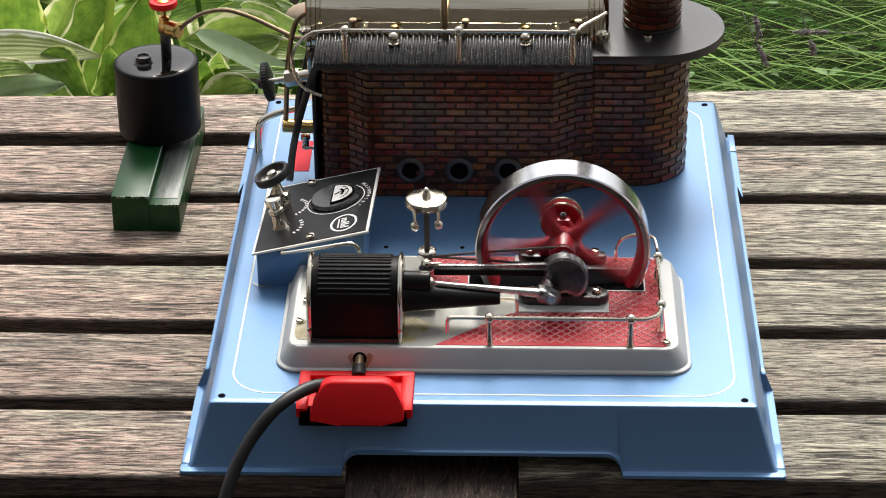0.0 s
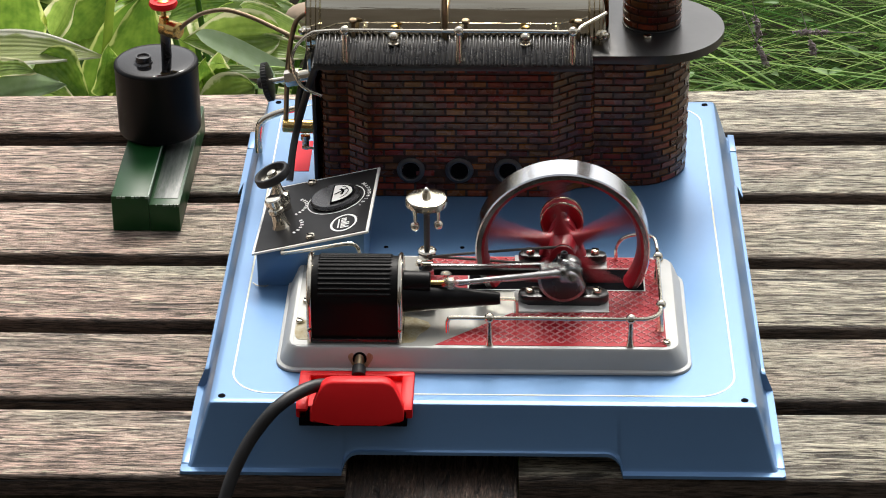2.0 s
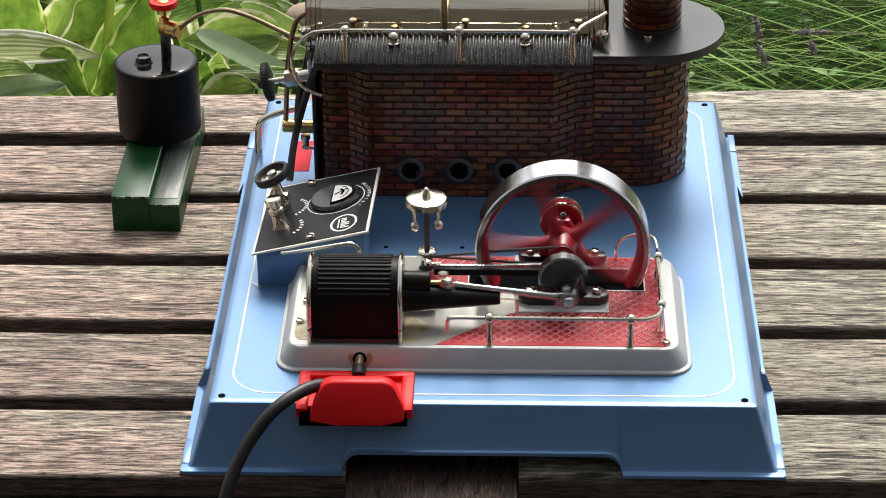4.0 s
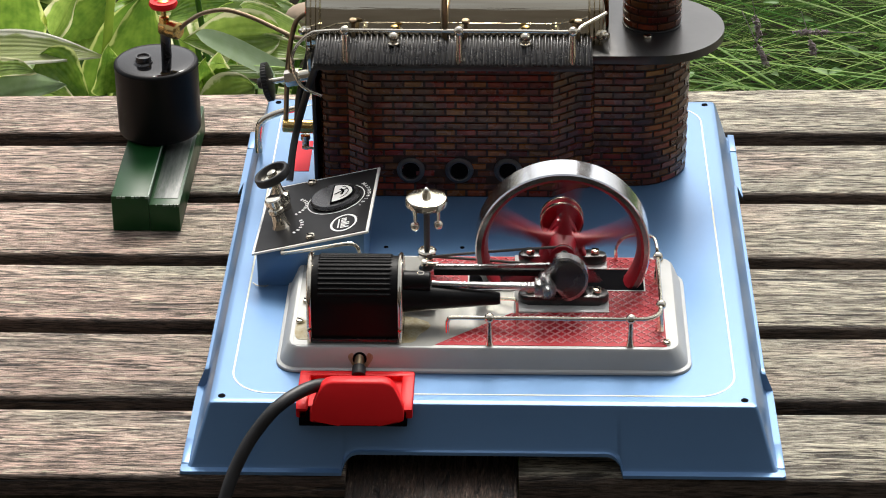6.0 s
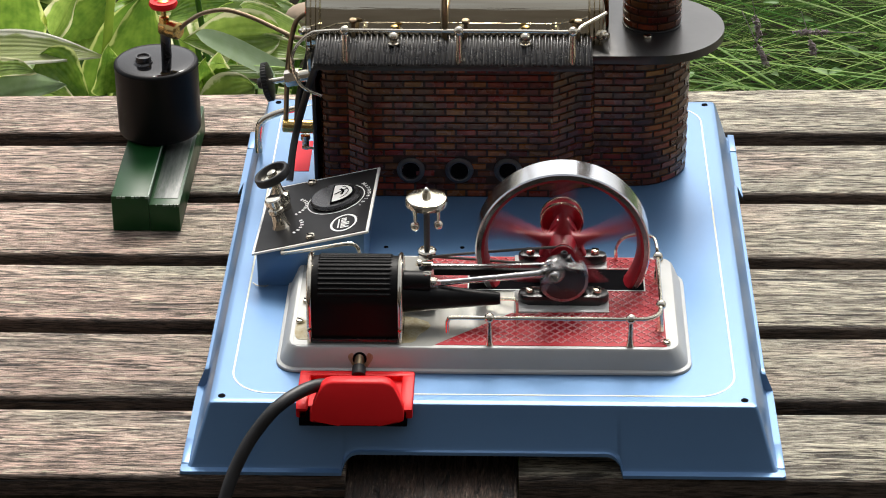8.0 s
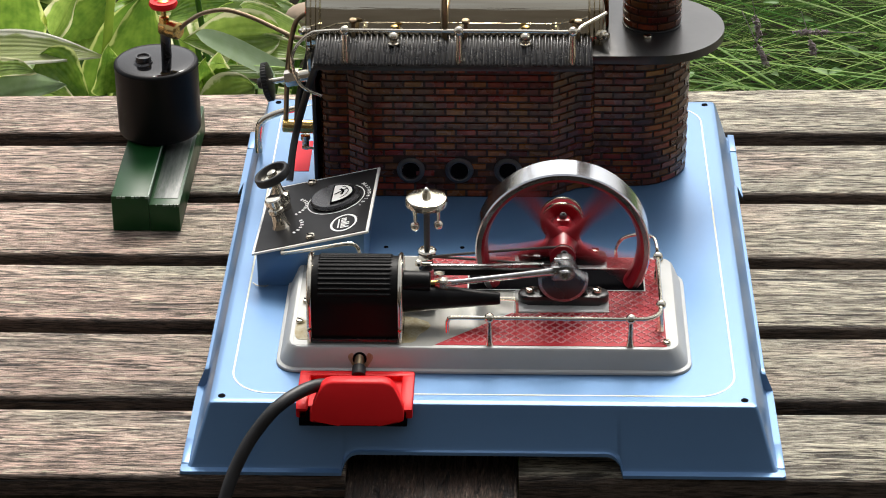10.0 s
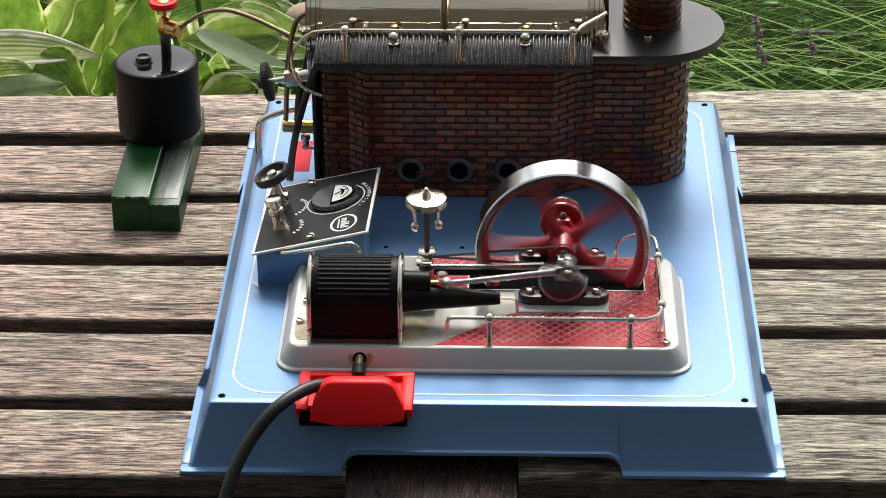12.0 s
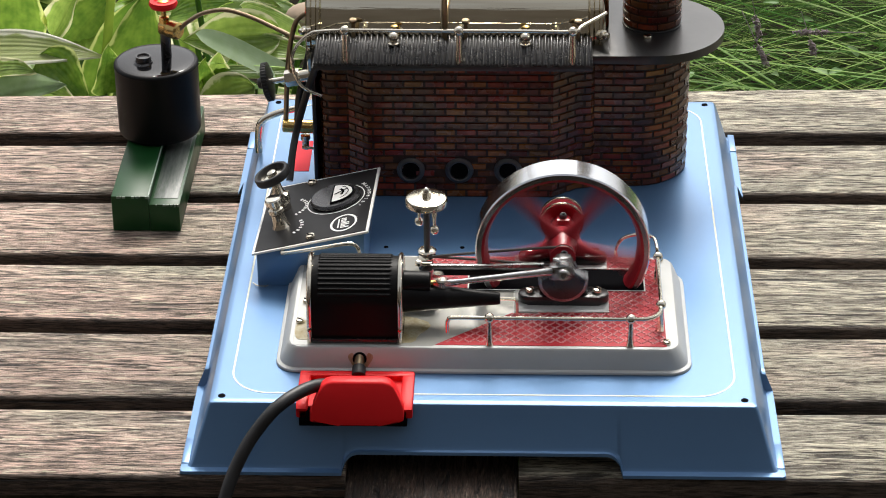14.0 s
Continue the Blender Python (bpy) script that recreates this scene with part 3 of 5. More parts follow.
# exhaust outlet through the front wall
part("outlet_pipe", rod((-0.0665, -0.1495, 0.0440), (-0.0665, -0.1570, 0.0414), 0.0026, 0.0027, seg=16), BRONZE, plinth, "oily bronze outlet pipe")
part("outlet_sleeve", rod((-0.0665, -0.1568, 0.0415), (-0.0665, -0.1630, 0.0394), 0.0037, 0.0038, seg=16, bev=.0004), RUBBER, plinth, "black rubber sleeve")
wall_h = DECK - .0034 - PLATE
wall_y = -0.1525 + .0023 * (.0432 - PLATE - .0022) / wall_h
part("oil_stain", prism([(-0.0660 + .0064 * math.cos(a) * (1 + .15 * math.sin(3 * a)), wall_y + .0023 / wall_h * .0058 * math.sin(a) - .0002, .0430 + .0050 * math.sin(a) * (1 + .12 * math.cos(2 * a))) for a in [i * math.pi / 14 for i in range(28)]], (0, .0004, 0)), STAIN, plinth, "brown oil stain round the outlet")
part("outlet_bush", lathe((-0.0665, -0.1505, 0.0432), (0, -1, 0.25), [(0.0038, -.001), (0.0038, 0.0010), (0.0032, 0.0014)], 20), HOLE, plinth)

# ---- deck railing ----
rail = thing("deck_railing", (0.05, -0.146, DECK), "nickel-plated deck railing with ball-topped posts", "railing")
RZ = DECK + 0.0165
for x, y in ((0.0032, -0.1455), (0.0788, -0.1455), (0.0955, -0.1300), (0.0962, -0.0770)):
    p = part("post", lathe((x, y, DECK + .0003), (0, 0, 1), [(0.0024, 0), (0.0019, 0.002), (0.0016, 0.008), (0.0014, RZ - DECK - .001)], 14), NICKEL, rail)
    part("ball", ball((x, y, RZ), 0.0028), NICKEL, p)
part("handrail", tube([(-0.0195, -0.1455, DECK + 0.0075), (-0.0195, -0.1455, DECK + 0.0120), (-0.0188, -0.1455, RZ - .0012), (-0.0160, -0.1455, RZ), (0.0032, -0.1455, RZ), (0.0400, -0.1455, RZ),
                       (0.0788, -0.1455, RZ), (0.0880, -0.1448, RZ), (0.0935, -0.1400, RZ), (0.0955, -0.1300, RZ), (0.0958, -0.1000, RZ), (0.0962, -0.0770, RZ), (0.0962, -0.0690, RZ - .001), (0.0962, -0.0660, RZ - .006)], 0.0011), NICKEL, rail)
part("handrail", tube([(0.0740, -0.0520, DECK), (0.0740, -0.0520, DECK + .008), (0.0775, -0.0520, DECK + .0140), (0.0840, -0.0520, DECK + .0165), (0.0910, -0.0525, DECK + .0165), (0.0950, -0.0560, DECK + .0165), (0.0962, -0.0660, RZ - .001)], 0.0010), NICKEL, rail)

# ---- engine cylinder and bed ----
AX = 0.0732                     # height of the crankshaft and piston line
ROD_Y = -0.1215
cyl = thing("engine_cylinder", (-0.069, -0.123, DECK), "black ribbed engine cylinder with bright end rings", "cylinder")


def arch_ring(x, r, zc, grow=0.0, yc=-0.1235, n=22, ribs=0.0):
    pts = [(x, yc - r - grow - 0.0015, DECK + 0.0003), (x, yc - r - grow - .0008, zc - 0.010)]
    for i in range(n * 2 + 1):
        a = math.pi * (1 - i / (2 * n))
        g = grow
        pts.append((x, yc + (r + g) * math.cos(a), zc + (r + g) * math.sin(a)))
    pts += [(x, yc + r + grow + .0008, zc - 0.010), (x, yc + r + grow + 0.0015, DECK + 0.0003)]
    return pts


CR, CZ = 0.0198, 0.0697
part("cladding", loft([arch_ring(-0.0935, CR - .001, CZ), arch_ring(-0.0895, CR - .0006, CZ), arch_ring(-0.0888, CR - .0004, CZ), arch_ring(-0.0500, CR - .0004, CZ), arch_ring(-0.0493, CR - .0006, CZ), arch_ring(-0.0455, CR - .001, CZ)], ), CAST_BLACK, cyl, sharp=25)
for k in range(14):
    a = radians(157 - k * 8.3)
    c = Vector((0, -0.1235 + (CR - .0006) * math.cos(a), CZ + (CR - .0006) * math.sin(a)))
    part("rib", loft([[(x, c.y + r * math.cos(q), c.z + r * math.sin(q)) for q in [2 * math.pi * i / 8 for i in range(8)]] for x, r in ((-.0894, .0002), (-.0884, .0010), (-.0504, .0010), (-.0494, .0002))]), CAST_BLACK, cyl)
for x in (-0.0948, -0.0462):
    part("end_ring", loft([arch_ring(x, CR - .002, CZ), arch_ring(x - .0002, CR, CZ, .0001), arch_ring(x + .0004, CR, CZ, .0010), arch_ring(x + .00125, CR, CZ, .0014), arch_ring(x + .0021, CR, CZ, .0010), arch_ring(x + .0027, CR, CZ, .0001), arch_ring(x + .0025, CR - .002, CZ)]), NICKEL, cyl, "bright end ring", sharp=50)
    slot_screw((x + .0012, -0.1457, DECK + .0085), (0, -1, 0.1), 0.0012, cyl, NICKEL)
part("foot_band", box((-0.0925, -0.1462, DECK + .0002), (-0.0462, -0.1450, DECK + 0.0030), 0.0004), BLACK, cyl)
part("guide_tube", rod((-0.0440, ROD_Y, AX + .0012), (-0.0290, ROD_Y, AX + .0012), 0.0060, 0.0056, 24, bev=.0006), CAST_BLACK, cyl)
part("guide_bore", lathe((-0.02895, ROD_Y, AX + .0003), (1, 0, 0), [(0.0022, 0), (0.0021, .0001)], 16), HOLE, cyl)
part("bed_arm", lathe((-0.0440, -0.1225, .0655), (1, 0, -.012), [(.0086, 0), (.0080, .006), (.0056, .030), (.0034, .0518), (.0030, .0528)], 28), CAST_BLACK, cyl, "tapered black engine bed")
part("drain_pipe", tube([(0.0080, -0.1230, AX - .0085), (0.0150, -0.1230, AX - .0085), (0.0175, -0.1230, AX - .0095), (0.0180, -0.1230, AX - .0160), (0.0180, -0.1230, DECK)], 0.0009), NICKEL, cyl)
part("valve_chest", box((-0.0440, -0.1110, DECK + 0.0005), (-0.0270, -0.0970, AX - 0.0115), 0.0012), CAST_BLACK, cyl)
part("slide_bar", box((-0.0280, -0.1020, AX - 0.0062), (0.0330, -0.0975, AX - 0.0024), 0.0006), CAST_BLACK, cyl, "long black slide bar")

# ---- bearings ----
for y0, y1 in ((-0.1055, -0.0935), (-0.0600, -0.0510)):
    yc = (y0 + y1) / 2
    b = thing("shaft_bearing", (0.0435, yc, DECK), "black cast shaft bearing with two slotted screws", "bearing", "bearings of the crankshaft")
    foot = [(0.0435 + s * 0.0195 + 0.0055 * math.cos(a), yc + (y1 - y0) / 2 * math.sin(a), DECK + .0012) for s, r0 in ((1, -1), (-1, 1)) for a in [r0 * math.pi / 2 + i * math.pi / 10 for i in range(11)]]
    part("foot", prism(foot, (0, 0, 0.0052), bev=0.0012), BLACK, b)
    part("pillar", prism([(0.0300, yc - .0035, DECK + .006), (0.0570, yc - .0035, DECK + .006), (0.0500, yc - .0035, AX), (0.0470, yc - .0035, AX + .0055), (0.0400, yc - .0035, AX + .0055), (0.0370, yc - .0035, AX)], (0, 0.007, 0), bev=0.0012), RED if y0 > -.08 else BLACK, b)
    part("oil_cup", lathe((0.0435, yc, AX + .0050), (0, 0, 1), [(0.0020, 0), (0.0020, 0.0025), (0.0016, 0.003), (0.0011, 0.0028), (0.0010, 0.001)], 14), GUNMETAL, b)
    for x in (0.0250, 0.0620):
        slot_screw((x, yc, DECK + 0.0064), (0, 0, 1), 0.0026, b, NICKEL, h=.0024)

# ---- flywheel (turns) ----
FX, FY = 0.0429, -0.0763
fly = thing("flywheel", (FX, FY, AX), "large flywheel with polished steel rim and red spokes", "flywheel")
FR, HW = 0.0485, 0.0093
part("rim", lathe((FX, FY - HW, AX), (0, 1, 0), [(FR - .0010, 0.0001), (FR - .0007, 0.0), (FR, 0.0008), (FR, 2 * HW - .0008), (FR - .0008, 2 * HW), (FR - .0026, 2 * HW)], 96, caps=False), RIM, fly, "polished steel rim")
part("rim_face", lathe((FX, FY - HW, AX), (0, 1, 0), [(FR - .0036, .0006), (FR - .0034, -.0001), (FR - .0009, .0001)], 96, caps=False), DARK_STEEL, fly, "dark oily side of the rim")
part("rim_lining", lathe((FX, FY - HW + .0005, AX), (0, 1, 0), [(FR - .0024, -0.0003), (FR - .0050, -0.0001), (FR - .0066, 0.0035), (FR - .0072, HW - .0005), (FR - .0066, 2 * HW - .0045), (FR - .0050, 2 * HW - .0009), (FR - .0024, 2 * HW - .0007)], 96, caps=False), RED, fly)
part("hub", lathe((FX, FY - .0150, AX), (0, 1, 0), [(0.0040, -0.0015), (0.0058, 0), (0.0066, 0.006), (0.0085, 0.0125), (0.0085, 0.0175), (0.0064, 0.0240), (0.0056, 0.0260)], 32), RED, fly)
SPOKE0 = 37.0
for k in range(5):
    a = radians(SPOKE0 + 72 * k)
    d, e = Vector((math.cos(a), 0, math.sin(a))), Vector((-math.sin(a), 0, math.cos(a)))
    c = Vector((FX, FY, AX))
    rings = []
    for s, w, h in ((0.0050, .0060, .0045), (0.0090, .0046, .0040), (0.014, .0037, .0035), (0.024, .0031, .0031), (0.036, .0036, .0034), (0.0415, .0060, .0042)):
        rings.append([c + d * s + e * (w * math.cos(q)) + Vector((0, h * math.sin(q), 0)) for q in [2 * math.pi * i / 14 for i in range(14)]])
    part("spoke", loft(rings), RED, fly)

# ---- shaft with belt pulley behind the wheel (turns) ----
shaft = thing("crankshaft", (FX, -0.0450, AX), "steel crankshaft with a red grooved belt pulley", "crankshaft")
part("shaft", rod((FX, -0.1160, AX), (FX, -0.0390, AX), 0.0027, seg=16), STEEL, shaft)
part("pulley", lathe((FX, -0.0517, AX), (0, 1, 0), [(0.0070, 0.0008), (0.0108, 0), (0.0119, 0.0006), (0.0119, 0.0022), (0.0098, 0.0045), (0.0119, 0.0068), (0.0119, 0.0085), (0.0108, 0.0092), (0.0070, 0.0084)], 40), RED, shaft, "red grooved pulley")
for y in (-0.0504, -0.0440):
    part("pulley_band", lathe((FX, y - .0006, AX), (0, 1, 0), [(0.0117, -.0004), (0.0123, -.0002), (0.0123, .0014), (0.0117, .0016)], 40, caps=False), NICKEL, shaft)
part("set_screw", rod((FX + .0015, -0.0522, AX + .0052), (FX + .0015, -0.0508, AX + .0052), .0012, seg=10), GUNMETAL, shaft)
part("front_pulley", lathe((FX, -0.0925, AX), (0, 1, 0), [(0.0055, 0), (0.0072, .0004), (0.0072, .0012), (0.0058, .0022), (0.0072, .0032), (0.0072, .004), (0.0055, .0044)], 32), RED, shaft)

# ---- crank disc (turns) ----
crank = thing("crank_disc", (FX, -0.1120, AX), "counterweighted crank disc with polished edge and black face", "crank disc")
R = 0.0137
out = [(R * math.cos(a), R * math.sin(a)) for a in [radians(88 + i * 184 / 40) for i in range(41)]]
out += [(0.0030, -0.0078), (0.0045, -0.0058)] + [(0.0090 + .0046 * math.cos(a), .0046 * math.sin(a)) for a in [radians(-70 + i * 140 / 10) for i in range(11)]] + [(0.0045, 0.0058), (0.0030, 0.0078)]
part("web", prism([(FX + x, -0.1165, AX + z) for x, z in out], (0, 0.0062, 0), bev=0.0004), DARK_STEEL, crank, "polished crank web")
ins = [(x * .86 - .0003, z * .86) for x, z in out]
part("black_face", prism([(FX + x, -0.1168, AX + z) for x, z in ins], (0, 0.0004, 0)), BLACK, crank)
part("crank_pin", rod((FX + .009, -0.1280, AX), (FX + .009, -0.1165, AX), 0.0021, seg=16), STEEL, crank)

# ---- connecting rod (swings) ----
ROD_L = 0.0660
PIN = Vector((FX + 0.009, ROD_Y, AX))
con = thing("connecting_rod", PIN, "polished steel connecting rod with an oil cup", "connecting rod")
part("bar", loft([[(PIN.x - s, ROD_Y + w * math.cos(q), AX + h * math.sin(q)) for q in [2 * math.pi * i / 12 for i in range(12)]] for s, w, h in
                  ((0.004, .0022, .0026), (0.012, .0018, .0021), (0.030, .0016, .0018), (0.056, .0014, .0016), (0.0625, .0016, .0019))]), STEEL, con)
big = lathe((PIN.x, ROD_Y - .0036, AX), (0, 1, 0), [(.0042, 0), (.0050, .0007), (.0050, .0065), (.0042, .0072)], 24)
box((PIN.x - .0068, ROD_Y - .0034, AX - .0042), (PIN.x - .0005, ROD_Y + .0034, AX + .0042), .0008, big)
part("big_end", big, DARK_STEEL, con, "split steel big end")
slot_screw((PIN.x, ROD_Y - .0036, AX), (0, -1, 0), .0028, con, STEEL, h=.0016)
part("oil_cup", lathe((PIN.x - .0022, ROD_Y, AX + .0040), (0, 0, 1), [(0.0018, 0), (0.0018, 0.0028), (0.0014, 0.0032), (0.0009, 0.003), (0.0008, .0015)], 14), STEEL, con)
part("small_end", lathe((PIN.x - ROD_L, ROD_Y - .0026, AX), (0, 1, 0), [(.0022, 0), (.0029, .0006), (.0029, .0046), (.0022, .0052)], 20), NICKEL, con)

# ---- crosshead on the piston rod (slides) ----
cross = thing("piston_rod", (PIN.x - ROD_L, ROD_Y, AX), "brass piston rod with nickel crosshead and oil cup", "piston rod")
part("rod", rod((PIN.x - ROD_L - .0260, ROD_Y, AX + .0003), (PIN.x - ROD_L, ROD_Y, AX + .0003), 0.0016, seg=14), BRASS, cross)
part("crosshead", box((PIN.x - ROD_L - .0042, ROD_Y - .0022, AX - .0030), (PIN.x - ROD_L - .0008, ROD_Y + .0022, AX + .0032), .0006), NICKEL, cross)
part("oil_cup", lathe((PIN.x - ROD_L - .0025, ROD_Y, AX + .0030), (0, 0, 1), [(0.0010, 0), (0.0010, .0014), (0.0023, .0020), (0.0023, .0036), (.0018, .0040), (.0012, .0036), (.0010, .0024)], 16), NICKEL, cross)

# ---- valve rod (slides) ----
VY = -0.1000
valve = thing("valve_rod", (0.0, VY, AX), "flat bright eccentric rod of the valve", "valve rod")
part("strap", prism([(-0.0270, VY - .0022, AX - .0010), (0.0350, VY - .0022, AX - .0010), (0.0350, VY - .0022, AX + .0018), (0.0060, VY - .0022, AX + .0006), (-0.0270, VY - .0022, AX + .0006)], (0, 0.0022, 0), bev=.0003), DARK_STEEL, valve)
part("end_pin", lathe((-0.0335, VY, AX - .0012), (0, 0, 1), [(.0010, 0), (.0022, .0008), (.0022, .0026), (.0016, .0032), (.0009, .0028)], 16), NICKEL, valve)
part("link", rod((-0.0335, VY, AX), (-0.0265, VY, AX), .0011), NICKEL, valve)

# ---- governor (turns now and then) ----
GX, GY = -0.0331, -0.0625
gov = thing("governor", (GX, GY, DECK), "nickel centrifugal governor with round cap and two balls", "governor")
part("spindle", rod((GX, GY, DECK + .008), (GX, GY, 0.0940), 0.0018), GUNMETAL, gov)
part("cap", lathe((GX, GY, 0.0900), (0, 0, 1), [(.0085, .0006), (.0110, 0), (.0118, .0006), (.0118, .0034), (.0112, .0046), (.0092, .0052), (.0035, .0056)], 48), NICKEL, gov, "round nickel cap")
part("cap_nut", lathe((GX, GY, 0.0953), (0, 0, 1), [(.0027, 0), (.0027, .0028)], 6), NICKEL, gov)
part("acorn", ball((GX, GY, 0.0986), 0.0019, 16, squash=1.2), NICKEL, gov)
for s in (-1, 1):
    h = part("ball_hanger", lathe((GX + s * .0066, GY, 0.0780), (0, 0, 1), [(.0010, 0), (.0012, .006), (.0017, .0085), (.0017, .0135)], 12), NICKEL, gov)
    part("ball", ball((GX + s * .0066, GY, 0.0768), 0.0027, 18), NICKEL, h)
part("pulley", lathe((GX, GY, 0.0562), (0, 0, 1), [(.0045, 0), (.0052, .0005), (.0052, .0012), (.0036, .0024), (.0036, .0030), (.0052, .0042), (.0054, .0048), (.0045, .0056), (.0024, .0058)], 32), NICKEL, gov)
gb = thing("governor_pedestal", (GX, GY, DECK), "small black governor pedestal", "pedestal")
part("column", lathe((GX, GY, DECK), (0, 0, 1), [(.0050, 0), (.0040, .0014), (.0034, .0030), (.0034, .0052)], 24), BLACK, gb)
belt = tube([(GX + .001, GY - .0042, .0589), (-0.010, -.0740, .0655), (0.018, -.0828, .0731), (FX - .004, -.0903, AX + .0058), (FX, -.0903, AX + .0064), (FX + .0045, -.0903, AX + .0046), (FX + .0062, -.0903, AX), (FX + .0040, -.0903, AX - .0048), (FX - .002, -.0903, AX - .0058),
             (0.018, -.0828, .0648), (-0.010, -.0730, .0614), (GX + .001, GY - .0030, .0588), (GX - .0030, GY - .0018, .0589), (GX - .0040, GY + .001, .0589), (GX - .0005, GY - .0042, .0589)], 0.0008, 8)
alone("governor_belt", belt, BELT, (0, -.08, .06), "thin dark coil-spring drive belt to the governor", "drive belt")

# ---- manometer box ----
mano = thing("manometer_box", (-0.1, -0.025, PLATE), "blue sheet-metal box with sloping black instrument panel", "instrument box")
BX0, BX1, BY0, BY1 = -0.1300, -0.0685, -0.0605, 0.0135
PZ0, PZ1 = 0.0566, 0.0718          # panel height at its low and high side
PX0, PX1, PY0, PY1 = -0.1322, -0.0660, -0.0628, 0.0158


def on_panel(u, v, lift=0.0):
    """A point of the panel: u across (0 to 1, low to high), v from near to far, lifted square to it."""
    w = Vector((PX1 - PX0, 0, PZ1 - PZ0)).normalized()
    return Vector((PX0 + (PX1 - PX0) * u + .0030 * v, PY0 + (PY1 - PY0) * v, PZ0 + (PZ1 - PZ0) * u)) + Vector((-w.z, 0, w.x)) * lift


bxz = lambda x: PZ0 + (PZ1 - PZ0) * (x - PX0) / (PX1 - PX0) - .0003
part("case", prism([(BX0, BY0, PLATE), (BX1, BY0, PLATE), (BX1, BY0, bxz(BX1)), (BX0, BY0, bxz(BX0))], (0, BY1 - BY0, 0), bev=.0006), BLUE, mano)
part("panel_border", prism([on_panel(*q) for q in ((0, 0), (1, 0), (1, 1), (0, 1))], on_panel(0, 0, .0012) - on_panel(0, 0)), BORDER, mano, "bright metal panel edge")
part("panel", prism([on_panel(*q, .0012) for q in ((.022, .018), (.978, .018), (.978, .982), (.022, .982))], on_panel(0, 0, .0003) - on_panel(0, 0)), PANEL, mano, "black printed panel")
NRM = (on_panel(0, 0, 1) - on_panel(0, 0)).normalized()


def panel_ring(u, v, ru, rv, w, a0=0, a1=360, lift=.0016, name="white_ring", n=40):
    """A printed ring or arc on the panel; radii in metres."""
    su, sv = 1 / 0.0675, 1 / 0.0786
    rows = []
    for i in range(n + 1):
        a = radians(a0 + (a1 - a0) * i / n)
        rows.append([on_panel(u + (ru + d) * su * math.cos(a), v + (rv + d) * sv * math.sin(a), lift) for d in (-w / 2, w / 2)])
    part(name, loft(rows, False, False), WHITE_INK, mano)


def panel_bars(u, v, r, a0, a1, n, ln, wd, name="lettering_bar"):
    """Small bars set along an arc, where lettering stands."""
    for i in range(n):
        a = radians(a0 + (a1 - a0) * i / max(1, n - 1))
        su, sv = 1 / 0.0675, 1 / 0.0786
        q = []
        for dr, da in ((-ln / 2, -wd / r / 2), (ln / 2, -wd / r / 2), (ln / 2, wd / r / 2), (-ln / 2, wd / r / 2)):
            q.append(on_panel(u + (r + dr) * su * math.cos(a + da), v + (r + dr) * sv * math.sin(a + da), .0016))
        part(name, prism(q, NRM * .0001), WHITE_INK, mano)


GU, GV = 0.655, 0.60
panel_ring(GU, GV, .0168, .0168, .0006)
bez = part("gauge_bezel", lathe(on_panel(GU, GV, .0012), NRM, [(.0150, 0), (.0150, .0022), (.0138, .0034), (.0128, .0034)], 48), BLACK, mano, "black gauge housing")
# a half-round window in the housing: frame, pale face, scale arc, pointer
def half_round(r, x0, lift):
    return [on_panel(GU + x / .0675, GV + y / .0786, lift) for x, y in [(x0, -r * .92)] + [(x0 + (r - x0) * math.cos(a), r * .92 * math.sin(a)) for a in [radians(-80 + i * 16) for i in range(11)]] + [(x0, r * .92)]]


part("window_frame", prism(half_round(.0118, -.0016, .0044), NRM * .0009), HOLE, mano)
part("dial_window", prism(half_round(.0106, -.0006, .0052), NRM * .0003), DIAL, mano, "pale gauge dial")
for r, w, a0, a1 in ((.0080, .0006, -62, 62), (.0050, .0016, -40, 55)):
    rows_ = [[on_panel(GU + .0002 / .0675 + (r + d) * math.cos(radians(q)) / .0675, GV + (r + d) * math.sin(radians(q)) / .0786, .0057) for d in (-w / 2, w / 2)] for q in [a0 + (a1 - a0) * i / 16 for i in range(17)]]
    part("dial_scale", loft(rows_, False, False), HOLE, mano)
part("needle", prism([on_panel(GU + x / .0675, GV + y / .0786, .0058) for x, y in ((.0002, -.0016), (.0074, .0034), (.0078, .0027), (.0008, -.0022))], NRM * .0002), HOLE, mano)


def panel_word(text, u, v, r, a0, a1, size):
    """Letters set one by one along an arc of the panel, their feet towards its centre."""
    for i, ch in enumerate(text):
        a = radians(a0 + (a1 - a0) * i / (len(text) - 1))
        cu = bpy.data.curves.new("letter", "FONT")
        cu.body, cu.size, cu.align_x, cu.align_y, cu.offset = ch, size, "CENTER", "CENTER", size * .012
        tmp = new("letter_curve", cu)
        me = bpy.data.meshes.new_from_object(tmp)
        bpy.data.objects.remove(tmp)
        me.materials.append(WHITE_INK)
        ex = (on_panel(1, 0) - on_panel(0, 0)).normalized()
        ey = NRM.cross(ex)
        up, along = ex * math.cos(a) + ey * math.sin(a), ex * math.sin(a) - ey * math.cos(a)
        at = on_panel(u + r * math.cos(a) / .0675, v + r * math.sin(a) / .0786, .0017)
        m = Matrix((along, up, NRM)).transposed().to_4x4()
        me.transform(Matrix.Translation(at - BASE[mano.name]) @ m)
        ob = new("letter", me)
        ob.parent = mano


